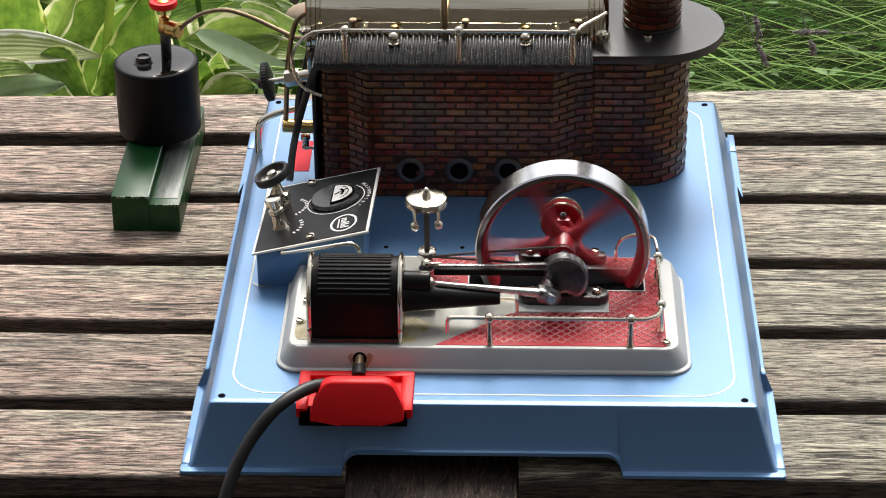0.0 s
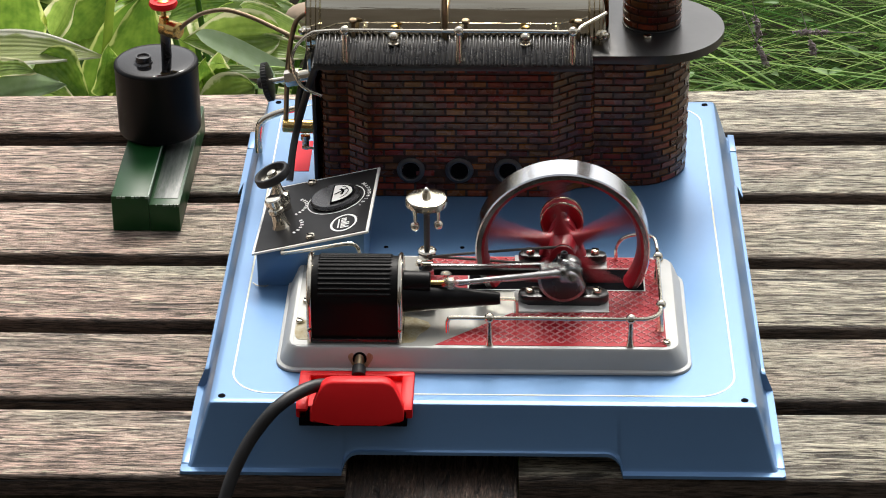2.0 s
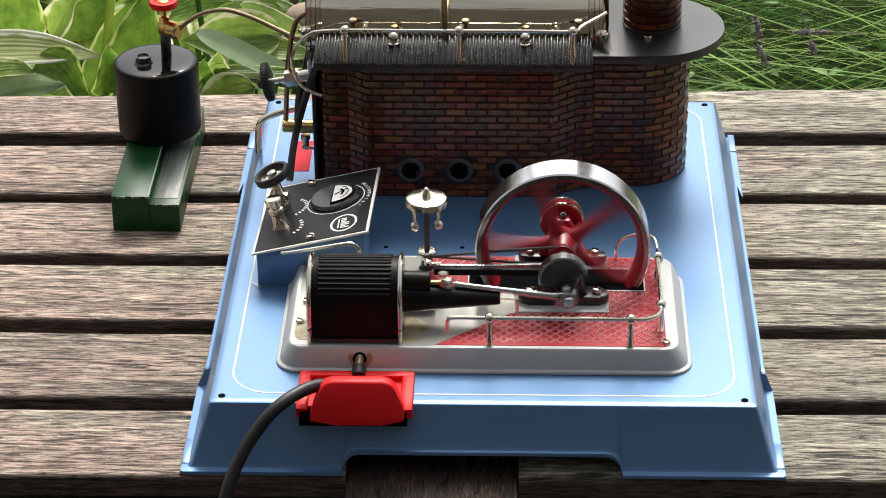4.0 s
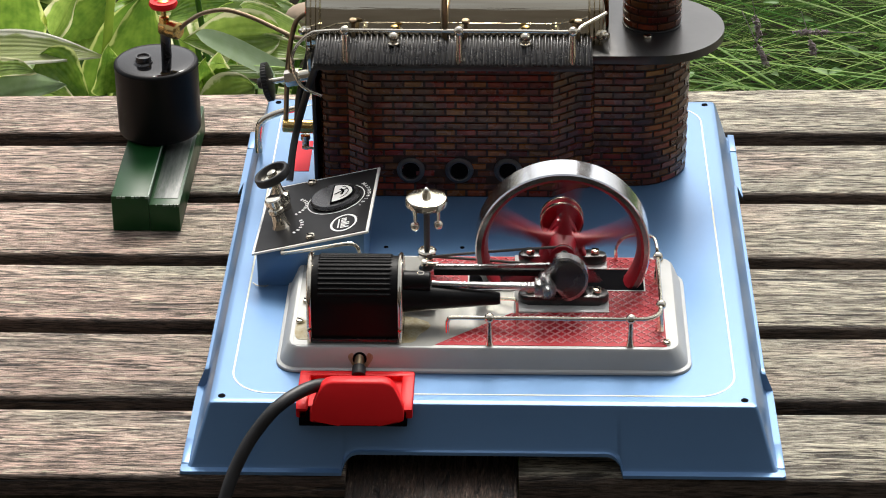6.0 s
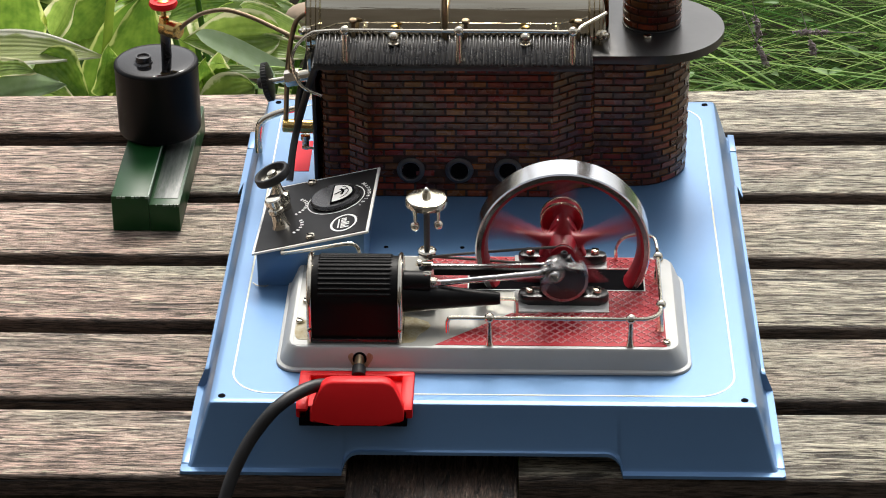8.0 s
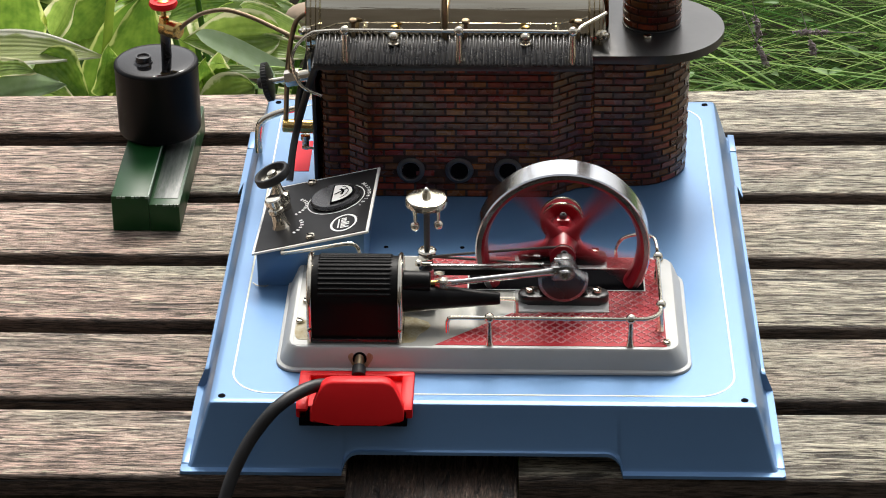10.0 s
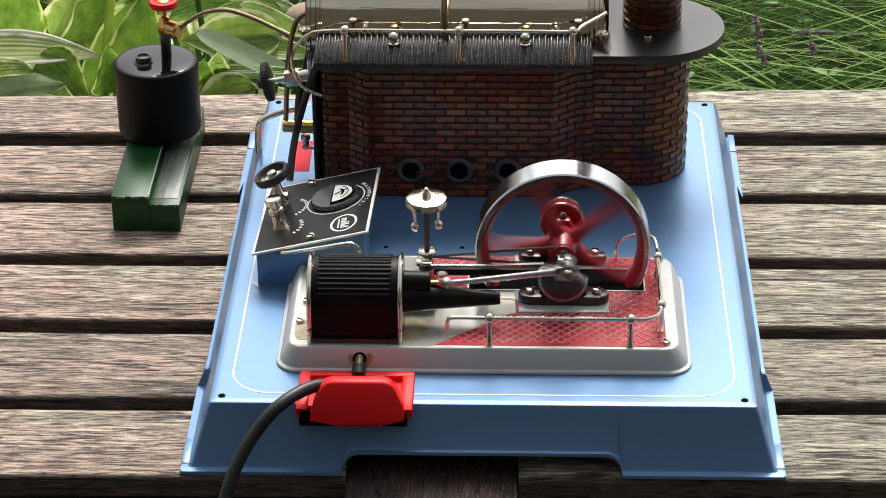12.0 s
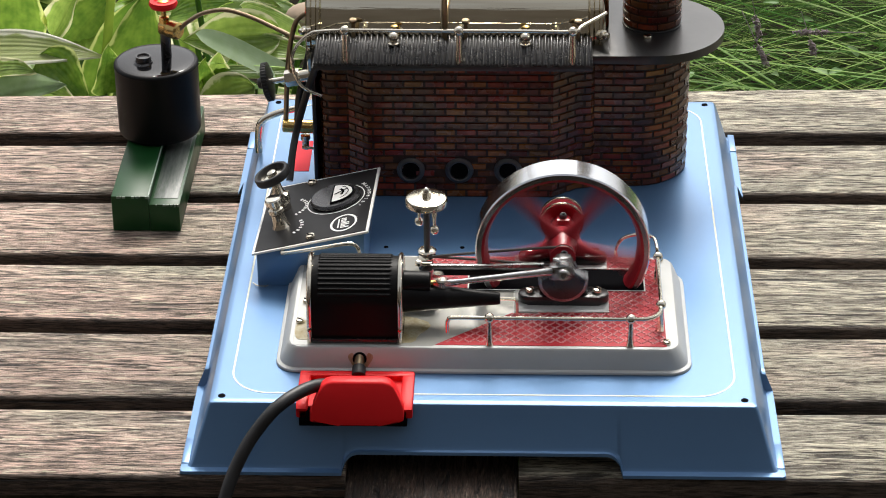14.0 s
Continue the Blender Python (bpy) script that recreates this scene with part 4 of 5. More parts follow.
panel_word("Manometer", GU, GV, .0200, 40, -40, .0040)
panel_ring(.77, .20, .0072, .0092, .0013, name="badge_ring")
for i in range(7):
    y0 = -.0058 + i * .0017
    x1 = .0034 if i in (0, 2, 3) else .0014
    part("badge_bar", prism([on_panel(.77 + x / .0675, .20 + y / .0786, .0016) for x, y in ((-.0016, y0), (x1, y0), (x1, y0 + .0010), (-.0016, y0 + .0010))], NRM * .0001), WHITE_INK, mano)
part("badge_bar", prism([on_panel(.77 + x / .0675, .20 + y / .0786, .0016) for x, y in ((-.0034, -.0052), (-.0026, -.0052), (-.0026, .0052), (-.0034, .0052))], NRM * .0001), WHITE_INK, mano)
panel_bars(.24, .60, .0105, -60, 50, 9, .0020, .0012)
panel_bars(.24, .30, .0105, -50, 30, 6, .0020, .0012)
for u, v in ((.40, .945), (.50, .075)):
    slot_screw(on_panel(u, v, .0016), NRM, .0029, mano, NICKEL, h=.0016)
# whistle valve and steam valve on the panel
vlv = thing("steam_valve", on_panel(.16, .50), "nickel steam valve with black handwheel, standing on the panel", "valve")
vb = on_panel(.205, .345, .0014)
part("body", lathe(vb, NRM, [(.0055, 0), (.0045, .002), (.0038, .006), (.0038, .0085), (.0046, .0095), (.0046, .0120), (.0034, .013), (.0034, .0145)], 24), NICKEL, vlv)
part("knob", lathe(vb + NRM * .0145, NRM, [(.0044, 0), (.0050, .0006), (.0050, .0034), (.0044, .0042), (.0030, .0044)], 28), NICKEL, vlv)
hb = on_panel(.185, .62, .0014)
part("stem_housing", lathe(hb, NRM, [(.0050, 0), (.0050, .005), (.0058, .0055), (.0058, .010), (.0040, .011), (.0030, .014), (.0022, .022)], 20), NICKEL, vlv)
hc = hb + NRM * .0205
hw_axis = (NRM + Vector((-0.22, -0.02, 0))).normalized()
wheel = part("handwheel", lathe(hc, hw_axis, [(.0078, 0), (.0103, 0), (.0108, .0008), (.0108, .0040), (.0103, .0048), (.0088, .0048), (.0080, .0036), (.0078, .0010)], 40), RUBBER, vlv, "black handwheel")
part("wheel_web", lathe(hc, hw_axis, [(.0080, .0010), (.0080, .0018), (.0030, .0022), (.0028, .0044), (.0018, .0050)], 32), NICKEL, wheel)
part("wheel_plate", lathe(hc, hw_axis, [(.0062, .0019), (.0050, .0022), (.0040, .0022)], 32), NICKEL, wheel)
pipe = tube([(-0.1150, -0.0610, .0590), (-0.1135, -0.0655, .0600), (-0.0950, -0.0665, .0638), (-0.0793, -0.0665, .0668), (-0.0740, -0.0665, .0664), (-0.0716, -0.0668, .0635), (-0.0708, -0.0680, .0590), (-0.0708, -0.0760, .0560), (-0.0708, -0.1040, .0560)], .0011)
alone("steam_pipe", pipe, NICKEL, (-.09, -.066, .055), "thin nickel steam pipe from the box to the cylinder", "pipe")

# ---- boiler house ----
house = thing("boiler_house", (0, 0.09, PLATE), "toy boiler house with dark embossed brick walls", "boiler house")
WT = 0.1260


def wall_path():
    p = [(-0.1035, 0.1300), (-0.1035, 0.0740), (-0.0990, 0.0600), (-0.0950, 0.0582), (-0.0840, 0.0582), (-0.0720, 0.0488), (0.0385, 0.0488), (0.0530, 0.0600), (0.0612, 0.0616), (0.0630, 0.0640), (0.0880, 0.0640)]
    p += [(0.0880 + .0335 * math.sin(a), 0.0975 - .0335 * math.cos(a)) for a in [radians(i * 9) for i in range(1, 20)]]
    return [Vector((x, y, 0)) for x, y in p]


WP = wall_path()
CUM = [0.0]
for a, b in zip(WP, WP[1:]):
    CUM.append(CUM[-1] + (b - a).length)


def along_wall(s):
    for i in range(len(WP) - 1):
        if s <= CUM[i + 1] or i == len(WP) - 2:
            d = (WP[i + 1] - WP[i]).normalized()
            return WP[i] + d * (s - CUM[i]), Vector((d.y, -d.x, 0))


# a shell along the path, open to the back
ring0 = [Vector((p.x, p.y, 0)) for p in WP] + [Vector((-0.1035, 0.1312, 0))]
part("wall", loft([[p + Vector((0, 0, PLATE + .0002)) for p in ring0], [p + Vector((0, 0, WT)) for p in ring0]]), MORTAR, house, "dark mortar-coloured tin wall")
rest = bmesh.new()
BL, BH, GAP = 0.0124, 0.00455, 0.0010
rows = int((WT - PLATE - .001) / BH)
eyes = (-0.0468, -0.0175, 0.0118)
for k in range(rows):
    z0, z1 = PLATE + .0008 + k * BH, PLATE + .0008 + (k + 1) * BH - GAP
    s = 0.012 + (k % 2) * BL / 2
    while s + BL < CUM[-1] - 0.02:
        cuts = [s] + [c for c in CUM if s + .0008 < c < s + BL - .0027 and (c < CUM[10] + .001)] + [s + BL - .0015]
        mid, nor = along_wall(s + BL / 2)
        zc = (z0 + z1) / 2
        if not any(abs(mid.x - e) < .0125 and abs(zc - .0543) < .0080 and (mid.x - e) ** 2 + (zc - .0543) ** 2 < .0092 ** 2 for e in eyes):
            own = bmesh.new()
            prev = None
            for c in cuts:
                p, nn = along_wall(c + (1e-5 if c == cuts[0] else -1e-5))
                o = .00065
                quad = [own.verts.new(v) for v in (p + Vector((0, 0, z0)), p + nn * o + Vector((0, 0, z0 + .0003)), p + nn * o + Vector((0, 0, z1 - .0003)), p + Vector((0, 0, z1)))]
                if prev:
                    for i in range(4):
                        own.faces.new((prev[i], prev[(i + 1) % 4], quad[(i + 1) % 4], quad[i]))
                else:
                    own.faces.new(quad)
                prev = quad
            own.faces.new(prev)
            if -0.075 < mid.x < 0.064 and mid.y < 0.066:
                part("brick", own, BRICK, house)
            else:
                merge(rest, own)
        s += BL
part("brickwork", rest, BRICK, house, kind="stuff")
for x in eyes:
    e = part("air_hole", lathe((x, 0.0490, .0543), (0, -1, 0), [(.0086, 0), (.0084, .0012), (.0066, .0022), (.0056, .0020), (.0052, .0004)], 36, caps=False), GUNMETAL, house, "round dark steel eyelet")
    part("bore", lathe((x, 0.0488, .0543), (0, -1, 0), [(.0058, 0), (.0057, .0006)], 30), HOLE, e)
part("end_plate", box((-0.1062, 0.060, PLATE + .0002), (-0.1036, 0.131, WT), .001), MATT_BLACK, house, "black left end plate")
# black top plate
tp = [(0.0560, 0.0495), (0.0960, 0.0495)] + [(0.0965 + .0450 * math.sin(a), 0.0945 - .0450 * math.cos(a)) for a in [radians(i * 3) for i in range(61)]] + [(0.0560, 0.1395)]
part("top_plate", prism([(x, y, WT - .0014) for x, y in tp], (0, 0, .0054), bev=.0012), MATT_BLACK, house, "satin black top plate with rounded end")
part("roof_base", box((-0.1040, 0.0385, WT - .0012), (0.0565, 0.139, WT + .0006), .0004), MATT_BLACK, house)
slot_screw((0.0945, 0.0765, WT + .0040), (0, 0, 1), .0026, house, NICKEL, h=.0014)
# ribbed roof strip
roof = bmesh.new()
NR, RX0, RX1 = 46, -0.1025, 0.0610
sec = []
for i in range(NR * 8 + 1):
    x = RX0 + (RX1 - RX0) * i / (NR * 8)
    sec.append((x, .00085 * (1 + math.sin(i * math.pi / 4))))
near = [(x, 0.0370, .1290 + h) for x, h in sec]
far = [(x, 0.0640, .1352 + h) for x, h in sec]
roof = loft([[(x, y, z - .0016) for x, y, z in near], near, far, [(x, y, z - .0016) for x, y, z in far]], False, False)
part("ribbed_roof", roof, ROOF, house, "black ribbed roof strip", sharp=80)
part("roof_edge", box((RX0 - .0005, 0.0366, .1262), (RX1 + .0002, 0.0386, .1288), .0005), MATT_BLACK, house)
for x in (-0.0562, 0.0215):
    part("roof_stud", lathe((x, 0.0560, .1340), (0, 0, 1), [(.0033, 0), (.0034, .0010), (.0024, .0016), (.0023, .0026), (.0030, .0036), (.0033, .0048), (.0030, .0062), (.0020, .0073), (.0006, .0078)], 20), NICKEL, house)
    part("stud_pin", lathe((x + .0005, 0.0595, .1346), (0, 0, 1), [(.0014, 0), (.0014, .0080), (.0022, .0086), (.0023, .0098), (.0014, .0104)], 14), BRASS, house)

# ---- boiler ----
boil = thing("boiler", (-0.015, 0.0950, WT), "polished nickel boiler drum lying on the house", "boiler")
BYC, BZC, BR = 0.1000, 0.1310, 0.0345
part("drum", lathe((-0.1040, BYC, BZC), (1, 0, 0), [(.012, -.002), (.028, -.0008), (BR - .001, .002), (BR, .004), (BR, .170), (BR - .001, .172), (.028, .175), (.012, .176)], 72), CHROME, boil)
for x in (-0.1090, 0.0592):
    part("end_band", lathe((x, BYC, BZC), (1, 0, 0), [(BR - .002, -.0004), (BR + .0014, 0), (BR + .0024, .0008), (BR + .0024, .0026), (BR + .0012, .0036), (BR + .0012, .0058), (BR + .0022, .0066), (BR + .0022, .0080), (BR, .0086)], 64, caps=False), CHROME, boil, "rolled bright end band")
part("strap", lathe((-0.0290, BYC, BZC), (1, 0, 0), [(BR + .0003, 0), (BR + .0008, .0003), (BR + .0008, .0027), (BR + .0003, .003)], 64, caps=False), NICKEL, boil)

part("gauge_rod", rod((-0.0262, 0.0620, .1345), (-0.0262, 0.0620, .1950), .0017), BRONZE, boil, "slim bronze rod before the drum")
part("end_stud", lathe((0.0660, 0.0640, .1370), (.6, -.7, .2), [(.0034, 0), (.0034, .003), (.0022, .0036), (.0022, .0062), (.0012, .007)], 16), NICKEL, boil)
part("end_stud", lathe((-0.1075, 0.0640, .1390), (-.6, -.7, .2), [(.0030, 0), (.0030, .003), (.0020, .0036), (.0020, .0060), (.0012, .007)], 16), NICKEL, boil)
part("saddle", box((-0.0990, 0.0655, WT + .0006), (0.0560, 0.0740, .1345), .0008), MATT_BLACK, boil, "black saddle plate under the drum")

# ---- chimney ----
chim = thing("chimney", (0.0980, 0.0985, WT + .004), "round embossed brick chimney on the top plate", "chimney")
CX, CY, CRR = 0.0980, 0.0985, 0.0172
part("shaft", lathe((CX, CY, WT + .004), (0, 0, 1), [(CRR, 0), (CRR, .150), (CRR - .002, .1505)], 48), MORTAR, chim)
part("base_ring", lathe((CX, CY, WT + .004), (0, 0, 1), [(CRR + .0006, 0), (CRR + .0006, .0010), (CRR, .0014)], 48), MATT_BLACK, chim)
for k in range(30):
    z0 = WT + .0064 + k * BH
    for j in range(9):
        a0 = 2 * math.pi * (j + (k % 2) * .5) / 9
        own = bmesh.new()
        prev = None
        for i in range(4):
            a = a0 + (2 * math.pi / 9 - .05) * i / 3
            d = Vector((math.cos(a), math.sin(a), 0))
            c = Vector((CX, CY, 0))
            quad = [own.verts.new(v) for v in (c + d * CRR + Vector((0, 0, z0)), c + d * (CRR + .0006) + Vector((0, 0, z0 + .0003)), c + d * (CRR + .0006) + Vector((0, 0, z0 + BH - GAP - .0003)), c + d * CRR + Vector((0, 0, z0 + BH - GAP)))]
            if prev:
                for q in range(4):
                    own.faces.new((prev[q], prev[(q + 1) % 4], quad[(q + 1) % 4], quad[q]))
            else:
                own.faces.new(quad)
            prev = quad
        own.faces.new(prev)
        part("brick", own, BRICK, chim)

# ---- roof railing ----
rr = thing("roof_railing", (-0.02, 0.040, .129), "nickel roof railing with ball-topped posts", "railing")
RRZ, RRY = .1500, 0.0400
for x in (-0.0838, -0.0172, 0.0492):
    p = part("post", lathe((x, RRY, .1298), (0, 0, 1), [(.0026, 0), (.0022, .003), (.0019, .010), (.0016, RRZ - .1300)], 14), NICKEL, rr)
    part("ball", ball((x, RRY, RRZ), .0029), NICKEL, p)
    part("brace", lathe((x + .0035, 0.0620, .1345), (0, 0, 1), [(.0012, 0), (.0012, .0100), (.0024, .0112), (.0026, .0124), (.0020, .0130)], 14), BRONZE, rr)
part("handrail", tube([(-0.0985, RRY, .1076), (-0.1075, RRY, .1120), (-0.1129, RRY, .1186), (-0.1153, RRY, .1296), (-0.1142, RRY, .1360), (-0.1104, RRY, .1423), (-0.1050, RRY, .1470), (-0.1000, RRY, .1490), (-0.0838, RRY, RRZ), (-0.0500, RRY, RRZ), (-0.0172, RRY, RRZ), (0.0200, RRY, RRZ), (0.0492, RRY, RRZ), (0.0545, RRY + .004, RRZ + .0015), (0.0690, RRY + .018, RRZ + .0040)], .0010), NICKEL, rr)

# ---- pipes and fittings beside the house ----
fit_ = thing("boiler_fitting", (-0.115, 0.09, .11), "nickel boiler valve with black knurled wheel", "valve")
part("stem", rod((-0.1220, 0.080, .0998), (-0.1000, 0.080, .1045), .0032, .0040, 16), NICKEL, fit_)
part("hex_nut", lathe((-0.1235, 0.080, .0995), (1, 0, .2), [(.0050, 0), (.0052, .001), (.0052, .008), (.0050, .009)], 6), NICKEL, fit_)
part("spindle", rod((-0.1390, 0.080, .0966), (-0.1220, 0.080, .0998), .0018), NICKEL, fit_)
kn = part("knurled_wheel", lathe((-0.1322, 0.080, .0980), (-1, 0, -.22), [(.0100, 0), (.0116, .0006), (.0116, .0040), (.0100, .0046), (.0040, .0048), (.0030, .0080), (.0022, .0084)], 40), RUBBER, fit_, "black knurled handwheel")
kx, ky, kz = basis((-1, 0, -.22))
for k in range(36):
    a = 2 * math.pi * k / 36
    d = kx * math.cos(a) + ky * math.sin(a)
    c = Vector((-0.1322, 0.080, .0980)) + d * .0115
    part("ridge", rod(c + kz * .0006, c + kz * .0040, .00055, seg=6), RUBBER, kn)
for k, (pts, r, m, lab) in enumerate((
        ([(-0.1252, 0.088, .0660), (-0.1240, 0.088, .0850), (-0.1222, 0.088, .1070), (-0.1190, 0.088, .1260), (-0.1140, 0.088, .1370), (-0.1010, 0.088, .1430)], .0016, BRONZE, "bent copper steam pipe beside the boiler"),
        ([(-0.1175, 0.0860, .0690), (-0.1160, 0.0860, .0850), (-0.1110, 0.0860, .1050), (-0.1070, 0.0860, .1240)], .0024, MATT_BLACK, "black steam pipe beside the boiler"),
        ([(-0.1185, 0.0300, .0560), (-0.1172, 0.0400, .0690), (-0.1150, 0.0480, .0800), (-0.1110, 0.0500, .0950), (-0.1060, 0.0500, .1110), (-0.1010, 0.0500, .1250)], .0022, MATT_BLACK, "sloping black pipe to the instrument panel"),
        ([(-0.1445, 0.1050, .0370), (-0.1443, 0.1050, .0500), (-0.1413, 0.1050, .0590), (-0.1287, 0.1050, .0652), (-0.1145, 0.1050, .0684)], .0022, NICKEL, "bent nickel drain pipe"))):
    alone("steam_pipe", tube(pts, r, 12), m, pts[0], lab, "pipe")
drop = thing("drain_cock", (-0.110, 0.080, .055), "small nickel drain cock under the brass fitting", "drain cock")
part("body", lathe((-0.1130, 0.0840, .0500), (0, 0, 1), [(.0016, 0), (.0022, .001), (.0022, .006), (.0030, .007), (.0030, .0095)], 14), NICKEL, drop)
part("lever", tube([(-0.1150, 0.0810, .0525), (-0.1080, 0.0800, .0525), (-0.1040, 0.0800, .0500)], .0009, 8), NICKEL, drop)
alone("wire_end", tube([(-0.1330, -0.0590, PLATE + .0008), (-0.1300, -0.0625, PLATE + .0010), (-0.1255, -0.0630, PLATE + .0010), (-0.1240, -0.0615, PLATE + .0010)], .0004, 6), NICKEL, (-.13, -.06, PLATE), "loose bright wire end by the instrument box", "wire")
burner = thing("brass_fitting", (-0.115, 0.085, .0620), "brass cross fitting at the boiler end", "fitting")
part("bar", rod((-0.1270, 0.0860, .0650), (-0.1000, 0.0860, .0640), .0042, seg=18, bev=.0006), BRASS, burner)
part("flange", lathe((-0.1030, 0.0860, .0641), (1, 0, 0), [(.0050, 0), (.0050, .003)], 18), MATT_BLACK, burner)

# ---- green stand with the black condensate can ----
stand = thing("green_stand", (-0.21, 0.14, 0), "green painted wooden block with worn edges", "block")
SX0, SX1 = -0.2335, -0.1915
part("low_half", box((-0.2103, 0.0678, .0003), (SX1, 0.2075, .0190), .0005), GREEN, stand)
part("high_half", box((SX0, 0.0680, .0003), (-0.2104, 0.2080, .0245), .0005), GREEN, stand)
part("grey_groove", box((-0.2085, 0.0760, .0188), (SX1 - .0018, 0.2060, .0193), .0002), GREY_STREAK, stand, "streaked grey top")
part("worn_edge", box((-0.2108, 0.0690, .0243), (-0.2100, 0.2070, .0247)), WORN, stand, "chipped pale paint edge")
part("worn_edge", box((SX1 - .0009, 0.0690, .0183), (SX1 + .0001, 0.2070, .0187)), WORN, stand, "chipped pale paint edge")
chips = random.Random(17)
for k in range(16):
    x = chips.uniform(SX0 + .001, SX1 - .001)
    z = .0243 if x < -0.2106 else .0188
    w = chips.uniform(.0006, .0022)
    part("paint_chip", box((x, .0675, z - chips.uniform(.0006, .0014)), (x + w, .0682, z + .0002)), WORN, stand, "small pale paint chip")
can = thing("condensate_can", (-0.2140, 0.1610, .0247), "glossy black round can with red valve knob on top", "can")
KX, KY, KR = -0.2143, 0.1610, 0.0268
part("body", lathe((KX, KY, .0247), (0, 0, 1), [(KR - .003, 0), (KR - .001, .0008), (KR - .0002, .003), (KR, .0460), (KR + .0003, .0470), (KR - .0001, .0482), (KR - .0010, .0489), (KR - .0022, .0491), (KR - .0026, .0490)], 64), CAST_BLACK, can)
part("lid", lathe((KX, KY, .0737), (0, 0, 1), [(KR - .0021, 0), (KR - .0030, .0003), (.018, .0008), (.010, .0013), (.004, .0015)], 64), GLOSS_BLACK, can, "glossy black lid")
part("filler", lathe((KX - .0070, KY - .0060, .0746), (0, 0, 1), [(.0068, 0), (.0052, .0012), (.0048, .0050), (.0040, .0050), (.0034, .0038)], 24), BLACK, can)
vx, vy = KX + .0065, KY + .0040
part("valve_stem", rod((vx, vy, .0740), (vx, vy, .0920), .0034), BLACK, can)
part("valve_body", lathe((vx, vy, .0915), (0, 0, 1), [(.0040, 0), (.0046, .001), (.0046, .006), (.0036, .007), (.0036, .011), (.0018, .0115), (.0018, .018)], 6), BRASS, can)
part("side_nut", lathe((vx, vy, .0950), (.8, -.5, 0), [(.0046, .003), (.0056, .004), (.0056, .0110), (.0044, .0122)], 20), BRASS, can)
part("knob_centre", lathe((vx, vy, .1110), (0, 0, 1), [(.0036, 0), (.0036, .0024), (.0026, .0030)], 20), BRASS, can, "bright brass spindle end")
part("red_knob", lathe((vx, vy, .1085), (0, 0, 1), [(.0040, 0), (.0085, .0012), (.0092, .003), (.0085, .0052), (.0060, .0054), (.0050, .0040)], 32), RED_PLASTIC, can, "red plastic valve knob")
alone("copper_pipe", tube([(vx + .009, vy - .005, .0950), (vx + .016, vy - .004, .1010), (vx + .026, vy - .002, .1060), (vx + .040, vy - .002, .1080), (vx + .056, vy - .006, .1050), (vx + .072, vy - .012, .1000), (vx + .084, vy - .018, .0970), (vx + .0930, vy - .022, .0980), (vx + .1030, vy - .024, .1000)], .0014, 10), BRONZE, (vx, vy, .095), "thin bent copper pipe from can to boiler", "pipe")

# ---- garden behind the table ----
def blade(L, W, bend, cup, seg=14, across=9, strap=False, wave=0.0, seed=0):
    """A leaf along +y from the origin: pointed oval, bent down along its length, cupped across, with a blade map."""
    rnd = random.Random(seed)
    ph = rnd.uniform(0, 6)
    bm = bmesh.new()
    uvl = bm.loops.layers.uv.new("blade")
    grid, uvs = [], {}
    for i in range(seg + 1):
        t = i / seg
        w = W / 2 * (math.sin(math.pi * min(1, t ** 0.72)) ** 0.75) * (1 - t ** 4 * .4) + .0003
        if strap:
            w = W / 2 * min(1, t / .2 + .35) * math.sqrt(max(0, 1 - t ** 7)) + .0003
        a = bend * t
        y, z = L * math.sin(a) / max(bend, .01) if bend else L * t, -L * (1 - math.cos(a)) / max(bend, .01)
        row = []
        for j in range(across):
            u = j / (across - 1) * 2 - 1
            v = bm.verts.new((w * u, y, z + cup * w * abs(u) ** 1.5 + wave * W * math.sin(9 * t + ph + (2 if u > 0 else 0)) * u * u - (0 if strap else .02 * W * math.cos(u * 12))))
            uvs[v] = (j / (across - 1), t)
            row.append(v)
        grid.append(row)
    for r0, r1 in zip(grid, grid[1:]):
        for j in range(across - 1):
            f = bm.faces.new((r0[j], r0[j + 1], r1[j + 1], r1[j]))
            for lp in f.loops:
                lp[uvl].uv = uvs[lp.vert]
    return bm


